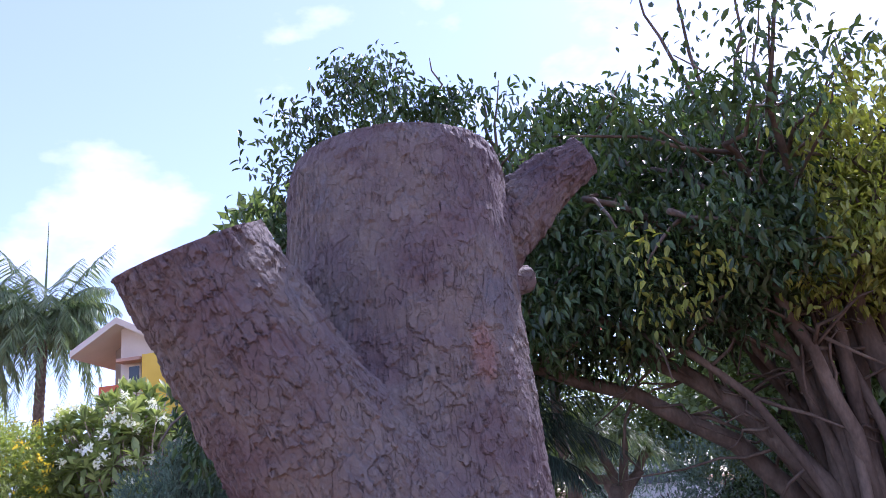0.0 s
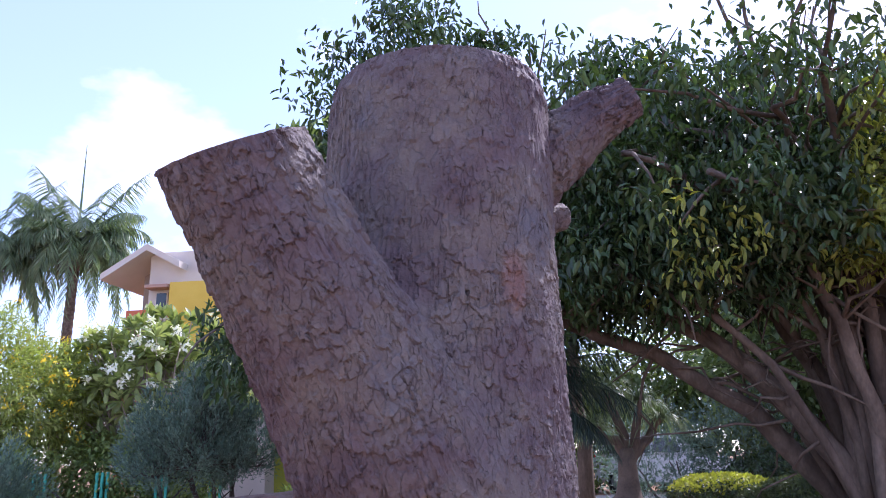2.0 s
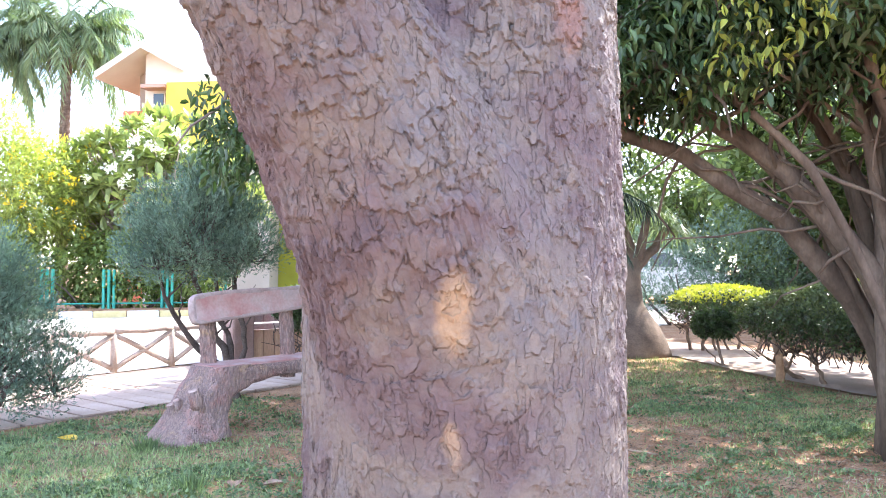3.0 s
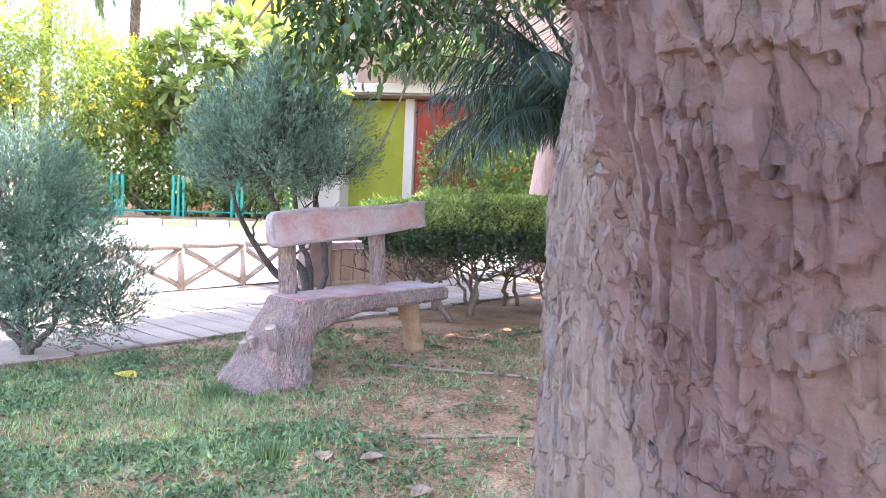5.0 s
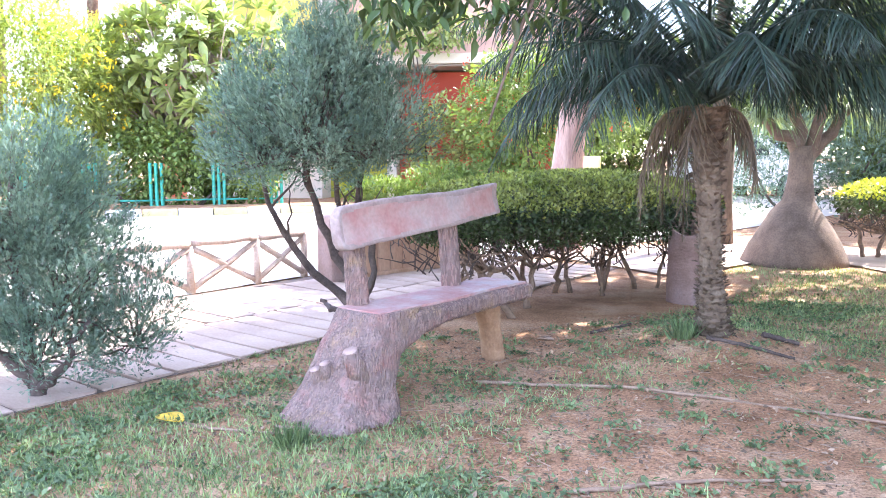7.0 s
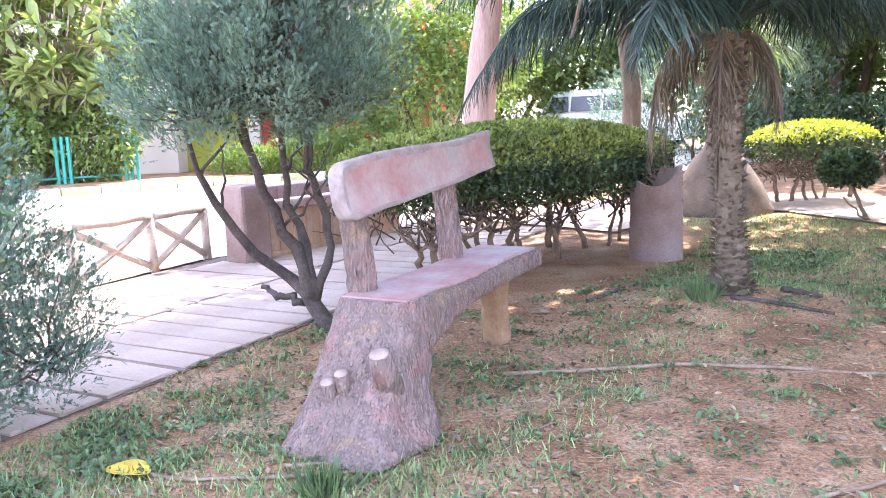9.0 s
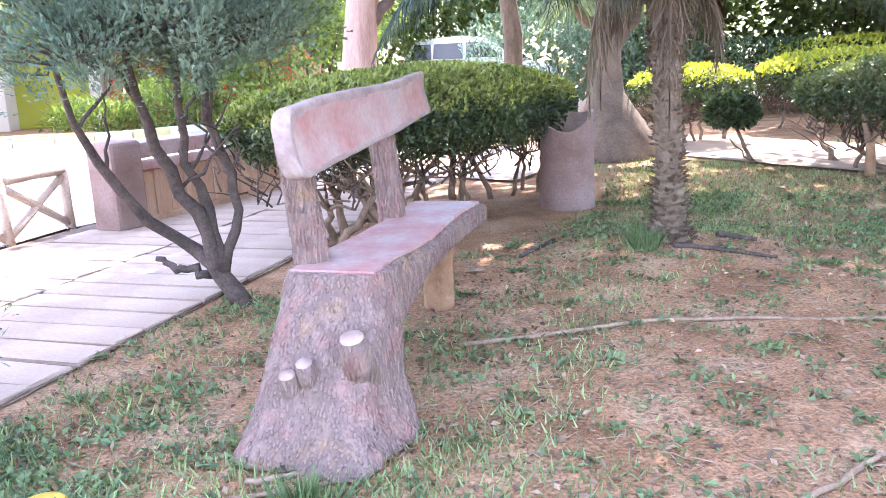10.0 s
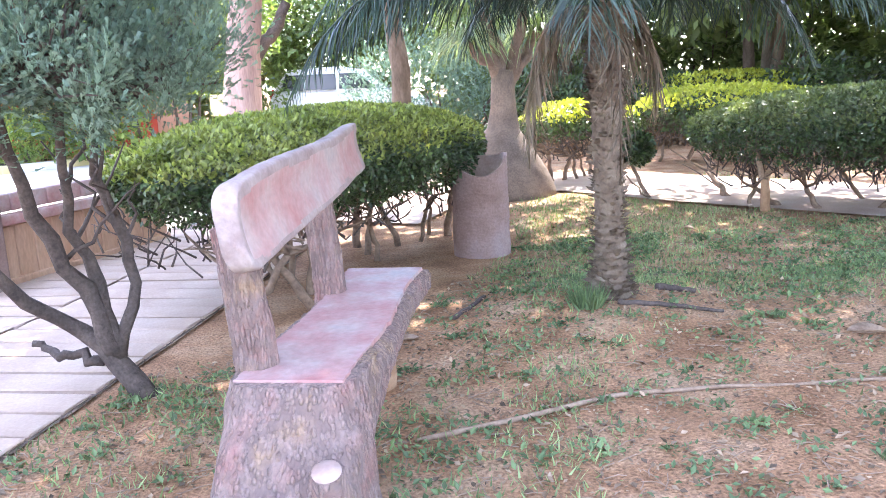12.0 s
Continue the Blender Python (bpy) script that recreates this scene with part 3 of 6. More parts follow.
def bark_column(path, radii, na, nz, depth, su, sv, seed, furrow=0.0, flat_top=True, fine_span=None, tilt=0.0):
    """A limb of dense mesh with lapping bark plates, along a path of points."""
    P = np.asarray(path, float)
    s = np.concatenate([[0], np.cumsum(np.linalg.norm(np.diff(P, axis=0), axis=1))])
    t = np.linspace(0, s[-1], nz)
    if fine_span:
        z0, z1, share = fine_span
        m = int(nz * share)
        lo = int((nz - m) * z0 / (z0 + s[-1] - z1))
        t = np.concatenate([np.linspace(0, z0, lo, endpoint=False), np.linspace(z0, z1, m, endpoint=False), np.linspace(z1, s[-1], nz - m - lo)])
    C = np.stack([np.interp(t, s, P[:, k]) for k in range(3)], 1)
    for _ in range(12):
        C[1:-1] = 0.25 * C[:-2] + 0.5 * C[1:-1] + 0.25 * C[2:]
    R = np.interp(t, s, radii)
    for _ in range(8):
        R[1:-1] = 0.25 * R[:-2] + 0.5 * R[1:-1] + 0.25 * R[2:]
    T = np.gradient(C, axis=0)
    T /= np.linalg.norm(T, axis=1)[:, None]
    U = np.cross(T, np.array([0.0, 1.0, 0.0]))
    U /= np.linalg.norm(U, axis=1)[:, None]
    W = np.cross(T, U)
    # finer squares on the side that faces the lawn, the seam behind
    dense = int(na * 0.84)
    a = np.concatenate([np.linspace(-0.42 * np.pi, 0.98 * np.pi, dense, endpoint=False), np.linspace(0.98 * np.pi, 1.58 * np.pi, na - dense, endpoint=False)])
    A, TT = np.meshgrid(a, t)
    RR = np.repeat(R[:, None], na, 1)
    ring = U[:, None, :] * np.cos(A)[..., None] + W[:, None, :] * np.sin(A)[..., None]
    u, v = (A * R.mean()).ravel(), TT.ravel()
    q = (C[:, None, :] + ring * RR[..., None]).reshape(-1, 3)
    h = depth * flakes(u, v, su, sv, seed) + depth * 0.30 * flakes(u, v, su * 0.5, sv * 0.5, seed + 3)
    # upright furrows, strongest on the left flank
    w = np.stack([u / (su * 0.42), v / (sv * 3.2), np.full_like(u, seed)], 1)
    rid = 1 - np.abs(2 * (0.65 * vnoise(w, 11) + 0.35 * vnoise(w * 2.3, 12)) - 1)
    flank = np.clip(0.25 + 0.85 * np.clip(np.cos(A.ravel() + 0.1), 0, 1) ** 1.5, 0, 1) * (0.35 + 0.9 * vnoise(q * 3.0, 13))
    h = h - depth * 1.9 * flank * np.clip((rid - 0.62) / 0.38, 0, 1) ** 0.8
    h = h + depth * 0.15 * (vnoise(q * 60, 15) - 0.5)
    lump = 0.022 * fbm(q, 3.1, 2, seed) + furrow * np.sin(3 * A.ravel() + 1.5 * fbm(q, 1.2, 2, seed))
    V = q + ring.reshape(-1, 3) * (h + lump * RR.ravel())[:, None]
    # a slanting cut: the side towards -x reaches further along the limb
    V = V + (T[:, None, :] * (tilt * np.clip((TT - 0.6 * s[-1]) / (0.4 * s[-1]), 0, 1) * -np.cos(A) * np.sign(U[-1, 0]))[..., None]).reshape(-1, 3)
    i = np.arange(nz - 1)[:, None] * na
    j = np.arange(na)[None, :]
    k = (j + 1) % na
    F = np.stack([i + k, i + j, i + na + j, i + na + k], -1).reshape(-1, 4).tolist()
    if flat_top:
        n0 = len(V)
        rim = (nz - 1) * na
        V = np.concatenate([V, C[-1:] + T[-1:] * 0.012])
        F += [[rim + (x + 1) % na, rim + x, n0] for x in range(na)]
    return V, F


stump = empty("tree_stump", (0.17, 3.25, 0), "tall mauve-brown cement tree stump with flaking bark relief and sawn limbs", "tree stump")


def local(V, at):
    return V - np.asarray(at, float)


SP = (0.17, 3.25, 0)
TRUNK_AXIS = [(0.16, 3.25, -0.02), (0.16, 3.25, 0.5), (0.16, 3.25, 1.2), (0.165, 3.26, 1.8), (0.18, 3.27, 2.40), (0.18, 3.27, 2.465)]
TRUNK_R = [0.46, 0.40, 0.395, 0.37, 0.358, 0.335]
LIMB_AXIS = [(0.20, 3.22, 0.50), (0.17, 3.13, 0.85), (0.13, 3.01, 1.10), (0.07, 2.88, 1.30), (-0.01, 2.79, 1.50), (-0.12, 2.67, 1.76), (-0.235, 2.56, 2.02)]
LIMB_R = [0.28, 0.28, 0.262, 0.240, 0.220, 0.200, 0.182]


def fillet(V, own, other, other_r, k=0.16):
    """Swell a limb outwards where another limb's surface comes near, so that the two run into each other."""
    def nearest(P, axis, radii):
        best, dirn = np.full(len(P), 9.0), np.zeros_like(P)
        for i in range(len(axis) - 1):
            a, b = np.array(axis[i]), np.array(axis[i + 1])
            t = np.clip(((P - a) @ (b - a)) / ((b - a) @ (b - a)), 0, 1)
            off = P - a - t[:, None] * (b - a)
            dist = np.linalg.norm(off, axis=1)
            d = dist - (radii[i] * (1 - t) + radii[i + 1] * t)
            near = d < best
            best, dirn = np.where(near, d, best), np.where(near[:, None], off / (dist[:, None] + 1e-9), dirn)
        return best, dirn
    d, _ = nearest(V, other, other_r)
    _, out = nearest(V, own, [0.0] * len(own))
    return V + out * (0.25 * k * np.clip(1 - np.abs(d) / k, 0, 1) ** 2)[:, None]


v, f = bark_column(TRUNK_AXIS, TRUNK_R, 530, 500, 0.0078, 0.036, 0.046, 1.0, furrow=0.010, fine_span=(0.45, 1.85, 0.74))
v = fillet(v, TRUNK_AXIS, LIMB_AXIS, LIMB_R)
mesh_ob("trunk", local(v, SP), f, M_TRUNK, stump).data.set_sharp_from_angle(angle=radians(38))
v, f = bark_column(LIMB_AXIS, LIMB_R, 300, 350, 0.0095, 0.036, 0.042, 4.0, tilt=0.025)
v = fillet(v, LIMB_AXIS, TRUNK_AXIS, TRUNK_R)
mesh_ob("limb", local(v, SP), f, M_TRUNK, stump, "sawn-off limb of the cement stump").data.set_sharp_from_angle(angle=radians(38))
v, f = bark_column([(0.36, 3.33, 2.08), (0.55, 3.38, 2.27), (0.68, 3.40, 2.38), (0.825, 3.40, 2.455)], [0.13, 0.12, 0.095, 0.072], 120, 110, 0.011, 0.04, 0.045, 7.0)
mesh_ob("limb", local(v, SP), f, M_TRUNK, stump, "short sawn limb of the cement stump")
v, f = bark_column([(0.42, 3.45, 2.05), (0.52, 3.52, 2.08), (0.57, 3.55, 2.09)], [0.07, 0.055, 0.048], 60, 40, 0.006, 0.04, 0.04, 9.0)
mesh_ob("limb", local(v, SP), f, M_TRUNK, stump, "short sawn limb of the cement stump")
v, f = bark_column([(0.05, 3.42, 0.92), (-0.01, 3.50, 1.02), (-0.04, 3.54, 1.16), (-0.01, 3.50, 1.30), (0.06, 3.40, 1.40)], [0.06, 0.20, 0.23, 0.19, 0.06], 130, 100, 0.010, 0.045, 0.045, 11.0)
mesh_ob("burl", local(v, SP), f, M_TRUNK, stump, "swollen burl on the cement stump").data.set_sharp_from_angle(angle=radians(38))


# ---- bench ----
BA, BB, BO = Vector((0.457, 0.889, 0)), Vector((-0.889, 0.457, 0)), Vector((-1.92, 6.50, 0))
BENCH_M = Matrix(((BA.x, BB.x, 0, BO.x), (BA.y, BB.y, 0, BO.y), (0, 0, 1, 0), (0, 0, 0, 1)))
bench = new("bench")
bench.matrix_world = BENCH_M
tagged(bench, "cement garden bench shaped like logs with pink seat and backrest", "bench")


# stump at the near end: dense bark column, wider at its foot, leaning into the seat
def stump_mesh():
    na, nz = 320, 150
    a = np.linspace(0, 2 * np.pi, na, endpoint=False)
    zz = np.linspace(0.0, 0.478, nz)
    A, Z = np.meshgrid(a, zz)
    k = 1 - Z / 0.478
    hx0 = np.interp(Z, [0, 0.12, 0.3, 0.478], [-0.39, -0.28, -0.165, -0.035])
    hx1 = np.interp(Z, [0, 0.12, 0.3, 0.40, 0.478], [0.13, 0.09, 0.15, 0.27, 0.34])
    hy0 = np.interp(Z, [0, 0.15, 0.478], [-0.06, 0.0, 0.035])
    hy1 = np.interp(Z, [0, 0.15, 0.478], [0.44, 0.40, 0.385])
    cx, rx, cy, ry = (hx0 + hx1) / 2, (hx1 - hx0) / 2, (hy0 + hy1) / 2, (hy1 - hy0) / 2
    p = 3.2
    ca, sa = np.cos(A), np.sin(A)
    den = (np.abs(ca) ** p + np.abs(sa) ** p) ** (1 / p)
    root = 1 + 0.07 * k ** 3 * np.cos(5 * A + 0.6)
    X, Y = cx + rx * ca / den * root, cy + ry * sa / den * root
    q = np.stack([X.ravel(), Y.ravel(), Z.ravel()], 1)
    u = (A * 0.28).ravel()
    h = 0.004 * flakes(u, Z.ravel(), 0.017, 0.055, 2.0) + 0.004 * (vnoise(np.stack([u / 0.010, Z.ravel() / 0.07, 0 * u], 1), 3) - 0.5) + 0.02 * (vnoise(q * 9.0, 7) - 0.5)
    V = q + np.stack([(ca / den).ravel(), (sa / den).ravel(), np.zeros(q.shape[0])], 1) * h[:, None]
    i = np.arange(nz - 1)[:, None] * na
    j = np.arange(na)[None, :]
    kk = (j + 1) % na
    F = np.stack([i + j, i + kk, i + na + kk, i + na + j], -1).reshape(-1, 4).tolist()
    n0 = len(V)
    V = np.concatenate([V, [[float(cx[-1, 0]), float(cy[-1, 0]), 0.479]]])
    F += [[(nz - 1) * na + x, (nz - 1) * na + (x + 1) % na, n0] for x in range(na)]
    return V, F


v, f = stump_mesh()
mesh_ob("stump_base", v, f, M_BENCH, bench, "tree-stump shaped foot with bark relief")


def seat_mesh():
    nx, nc = 200, 110
    xs = np.linspace(0.05, 1.30, nx)
    a = np.linspace(0, 2 * np.pi, nc, endpoint=False)
    V = []
    for x in xs:
        under = float(np.interp(x, [0.05, 0.16, 0.30, 0.5, 1.0, 1.30], [0.20, 0.27, 0.33, 0.362, 0.365, 0.372]))
        zc, rz, cy, ry = (0.478 + under) / 2, (0.478 - under) / 2, 0.208, 0.178 + 0.01 * math.sin(5 * x)
        ca, sa = np.cos(a), np.sin(a)
        den = (np.abs(ca) ** 4 + np.abs(sa) ** 4) ** 0.25
        y, z = cy + ry * ca / den, zc + rz * sa / den
        side = np.clip(1 - (sa / den - 0.75) / 0.2, 0, 1)
        q = np.stack([np.full(nc, x), y, z], 1)
        h = side * (0.0055 * flakes(np.full(nc, x), a * 0.12, 0.055, 0.018, 5.0) + 0.005 * (vnoise(np.stack([a * 12, np.full(nc, x / 0.07), 0 * a], 1), 4) - 0.5))
        V.append(q + np.stack([np.zeros(nc), ca / den, sa / den], 1) * h[:, None])
    V = np.concatenate(V)
    i = np.arange(nx - 1)[:, None] * nc
    j = np.arange(nc)[None, :]
    k = (j + 1) % nc
    F = np.stack([i + j, i + nc + j, i + nc + k, i + k], -1).reshape(-1, 4).tolist()
    F.append([(nx - 1) * nc + q for q in range(nc)])
    return V, F


v, f = seat_mesh()
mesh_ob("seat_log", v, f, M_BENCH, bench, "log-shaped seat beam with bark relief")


def slab(name, x0, x1, y0, y1, z, th, mat, parent, label, seed, n=(60, 24)):
    """A flat worn top with a wavering outline and rounded edge."""
    r = np.random.default_rng(seed)
    bm2 = bmesh.new()
    pts = []
    for k in range(n[0]):
        t = k / (n[0] - 1)
        pts.append((x0 + (x1 - x0) * t, y0 + 0.010 * math.sin(9 * t + seed) + r.normal(0, 0.002)))
    for k in range(n[0]):
        t = 1 - k / (n[0] - 1)
        pts.append((x0 + (x1 - x0) * t, y1 + 0.010 * math.sin(7 * t + seed) + r.normal(0, 0.002)))
    lo = [bm2.verts.new((x, y, z)) for x, y in pts]
    cx, cy = (x0 + x1) / 2, (y0 + y1) / 2
    hi = [bm2.verts.new((cx + (x - cx) * 0.995, cy + (y - cy) * 0.985, z + th)) for x, y in pts]
    m = len(pts)
    for k in range(m):
        bm2.faces.new((lo[k], lo[(k + 1) % m], hi[(k + 1) % m], hi[k]))
    bm2.faces.new(hi)
    bm2.faces.new(lo[::-1])
    return part(name, bm2, mat, parent, label)


slab("seat", 0.0, 1.275, 0.062, 0.352, 0.472, 0.012, M_SEAT, bench, "pink-painted smooth seat surface", 1)


def board_mesh():
    """The backrest: a thick plank, round at its near end, hollowed on its face, a little higher at the far end."""
    nx, nc = 120, 96
    xs = np.linspace(-0.06, 1.315, nx)
    a = np.linspace(0, 2 * np.pi, nc, endpoint=False)
    V = []
    for x in xs:
        t = (x + 0.06) / 1.405
        e = min(1.0, math.sqrt(max(0.0, 1 - max(0.0, 1 - t / 0.045) ** 2)) * 0.35 + 0.65) * (1 if t < 0.985 else 0.97)
        zc = 0.872 + 0.098 * t + 0.006 * math.sin(7 * t)
        hz = (0.102 + 0.008 * math.sin(4 * t + 1)) * e
        hy = 0.042 * (0.8 + 0.2 * e)
        ca, sa = np.cos(a), np.sin(a)
        den = (np.abs(ca) ** 5 + np.abs(sa) ** 5) ** 0.2
        y, z = hy * ca / den, hz * sa / den
        y = y - 0.022 * np.where(ca < 0, -1.0, 0.0) * (1 - (z / hz) ** 2)
        tilt = 0.16
        V.append(np.stack([np.full(nc, x), 0.30 + y + tilt * z + 0.02 * t, zc + z - tilt * y], 1))
    V = np.concatenate(V)
    V += 0.0025 * np.stack([fbm(V, 14, 2, k) for k in range(3)], 1)
    i = np.arange(nx - 1)[:, None] * nc
    j = np.arange(nc)[None, :]
    k = (j + 1) % nc
    F = np.stack([i + j, i + nc + j, i + nc + k, i + k], -1).reshape(-1, 4).tolist()
    F.append([q for q in range(nc)])
    F.append([(nx - 1) * nc + q for q in range(nc)][::-1])
    # the painted hollow of the face, framed by a worn pale rim of uneven width
    ai, xi = np.tile(a, nx - 1), np.repeat(xs[:-1], nc)
    den = (np.abs(np.cos(ai)) ** 5 + np.abs(np.sin(ai)) ** 5) ** 0.2
    lip = 0.74 + 0.10 * fbm(np.stack([xi, 0 * xi, ai], 1), 7.0, 2)
    face = (np.cos(ai) < 0) & (np.abs(np.sin(ai) / den) < lip) & (xi > -0.040) & (xi < 1.26)
    return V, F, np.concatenate([np.where(face, 0, 1), [1, 1]])


v, f, mi = board_mesh()
mesh_ob("backrest", v, f, M_SEAT, bench, "pink-painted plank backrest with hollowed face and worn pale rim", mats=[M_SEAT, M_RIM], mat_index=mi)
for (x, zt, sd) in ((0.125, 0.86, 3.0), (0.905, 0.93, 6.0)):
    v, f = bark_column([(x, 0.335, 0.30), (x, 0.343, 0.55), (x, 0.378, zt)], [0.062, 0.056, 0.053], 110, 130, 0.005, 0.018, 0.045, sd)
    mesh_ob("back_post", v, f, M_BENCH, bench, "bark-textured post")
v, f = bark_column([(1.06, 0.20, 0.40), (1.13, 0.22, 0.22), (1.22, 0.25, -0.01)], [0.085, 0.066, 0.072], 60, 70, 0.005, 0.02, 0.04, 8.0)
mesh_ob("leg", v, f, M_OCHRE, bench, "ochre-brown log leg")
# sawn knots on the stump foot
for (kx, ky, kz, r0) in ((-0.235, 0.070, 0.345, 0.040), (-0.285, 0.215, 0.268, 0.028), (-0.300, 0.265, 0.235, 0.028)):
    kx += 0.025 if r0 > 0.03 else 0.052
    P = [(kx + 0.075, ky, kz - 0.17), (kx + 0.022, ky, kz - 0.06), (kx, ky, kz)]
    v, f = tube_arrays(P, [r0 * 1.45, r0 * 1.12, r0], 24, 0.06)
    knot = mesh_ob("knot", v, f, M_BENCH, bench, "short sawn knot")
    dd = (Vector(P[2]) - Vector(P[1])).normalized()
    v, f = tube_arrays([Vector(P[2]) - dd * 0.004, Vector(P[2]) + dd * 0.003], [r0 * 0.9, r0 * 0.86], 20)
    mesh_ob("cut_face", v, f, M_CUT, knot, "pale sawn face")


# ---- log-shaped litter bin ----
bin_ob = empty("litter_bin", (-0.17, 9.92, 0), "hollow log-shaped cement litter bin with slanting rim", "litter bin")


def bin_mesh():
    na, nz = 120, 90
    a = np.linspace(0, 2 * np.pi, na, endpoint=False)
    rim = 0.66 + 0.035 * np.cos(a - 0.9) + 0.05 * np.clip(np.cos(a + 0.35), 0, 1) ** 6 - 0.05 * np.clip(np.cos(a + 1.9), 0, 1) ** 4
    V = []
    for k in range(nz):
        t = k / (nz - 1)
        z = rim * t
        r = 0.205 - 0.012 * t
        q = np.stack([r * np.cos(a), r * np.sin(a), z], 1)
        h = 0.0045 * flakes(a * 0.2, z, 0.03, 0.014, 3.0) + 0.004 * fbm(q, 9, 2)
        V.append(q + np.stack([np.cos(a), np.sin(a), 0 * a], 1) * h[:, None])
    for z, r in ((rim, 0.165), (rim * 0.45, 0.16), (rim * 0.4, 0.0005)):
        V.append(np.stack([r * np.cos(a), r * np.sin(a), z * np.ones(na)], 1))
    V = np.concatenate(V)
    i = np.arange(nz + 2)[:, None] * na
    j = np.arange(na)[None, :]
    k = (j + 1) % na
    F = np.stack([i + j, i + k, i + na + k, i + na + j], -1).reshape(-1, 4)
    idx = np.repeat(np.arange(nz + 2), na)
    return V, F, (idx >= nz - 1).astype(int)


v, f, mi = bin_mesh()
for part_name, faces, mat, note in (("body", f[mi == 0], M_BINCLAY, ""), ("inner_wall", f[mi == 1], M_CUT, "pale smooth hollow rim")):
    used, flat = np.unique(faces, return_inverse=True)
    mesh_ob(part_name, v[used], flat.reshape(faces.shape), mat, bin_ob, note)


# ---- log fence along the road ----
def log_fence():
    fence = empty("log_fence", on_path(0, 2.27), "low rustic cement-log fence with crossed braces", "fence")
    o = np.array(on_path(0, 2.27))
    posts = [-3.30, -2.55, -1.80, -1.0, -0.20, 0.55, 1.28, 2.02, 2.62]
    pts = [np.array(on_path(a, 2.27)) for a in posts]
    for k, p in enumerate(pts):
        v, f = tube_arrays([p + (0, 0, -0.02) - o, p + (0, 0, 0.2) - o, p + (0, 0, 0.44) - o], [0.042, 0.038, 0.036], 12, 0.12, seed=k)
        mesh_ob("post", v, f, M_FENCE, fence)
        if k + 1 < len(pts):
            q = pts[k + 1]
            v, f = tube_arrays(bend(p + (0, 0, 0.455) - o, q + (0, 0, 0.455) - o, 7, 0, 0.006, k), [0.036] * 7, 12, 0.15, seed=k + 9)
            mesh_ob("rail", v, f, M_FENCE, fence)
            for a, b in ((p + (0, 0, 0.42), q + (0, 0, 0.04)), (p + (0, 0, 0.04), q + (0, 0, 0.42))):
                v, f = tube_arrays(bend(a - o, b - o, 6, 0, 0.006, k), [0.030] * 6, 10, 0.15, seed=k + 3)
                mesh_ob("brace", v, f, M_FENCE, fence)
    return fence


log_fence()


# ---- plank parapet closing the path ----
def parapet():
    a, b = Vector((-3.48, 10.42, 0)), Vector((-2.30, 11.98, 0))
    th = empty("parapet", a, "tan cement parapet moulded as wooden planks with end post", "parapet")
    d = (b - a)
    ln, ang = d.length, math.degrees(math.atan2(d.y, d.x))
    th.rotation_euler = (0, 0, radians(ang))
    part("end_post", box_bm(0.30, 0.26, 0.66, (0.0, 0, 0.33), 0.03), M_BINCLAY, th, "rough square end post")
    n = 11
    w = (ln - 0.15) / n
    for k in range(n):
        part("plank", box_bm(w - 0.012, 0.06, 0.36, (0.16 + w * (k + 0.5), 0.0, 0.23), 0.008), M_PANEL, th)
        part("cap_plank", box_bm(w - 0.010, 0.10, 0.12, (0.16 + w * (k + 0.5), 0.02, 0.565), 0.01), M_SEAT, th, "pinkish sloping cap plank")
    part("rail", box_bm(ln - 0.12, 0.10, 0.07, (0.15 + (ln - 0.15) / 2, -0.03, 0.455), 0.012), M_SEAT, th, "pinkish moulded rail")
    part("foot_rail", box_bm(ln - 0.12, 0.09, 0.06, (0.15 + (ln - 0.15) / 2, -0.01, 0.03), 0.012), M_PANEL, th)
    return th


parapet()


# ---- plants ----
def branch_tree(root, tips, r0, r1, mat, parent, name="stem", wob=0.04, seed=0, sag=0.0, n=9, seg=8, each=True):
    out = []
    for k, (a, b) in enumerate(zip(root, tips)):
        out.append(tube_arrays(bend(a, b, n, sag, wob, seed + k), np.linspace(r0, r1, n), seg, 0.12, seed=seed + k))
    if each:
        return [mesh_ob(name, v, f, mat, parent) for v, f in out]
    return mesh_ob(name, *join(out), mat, parent)


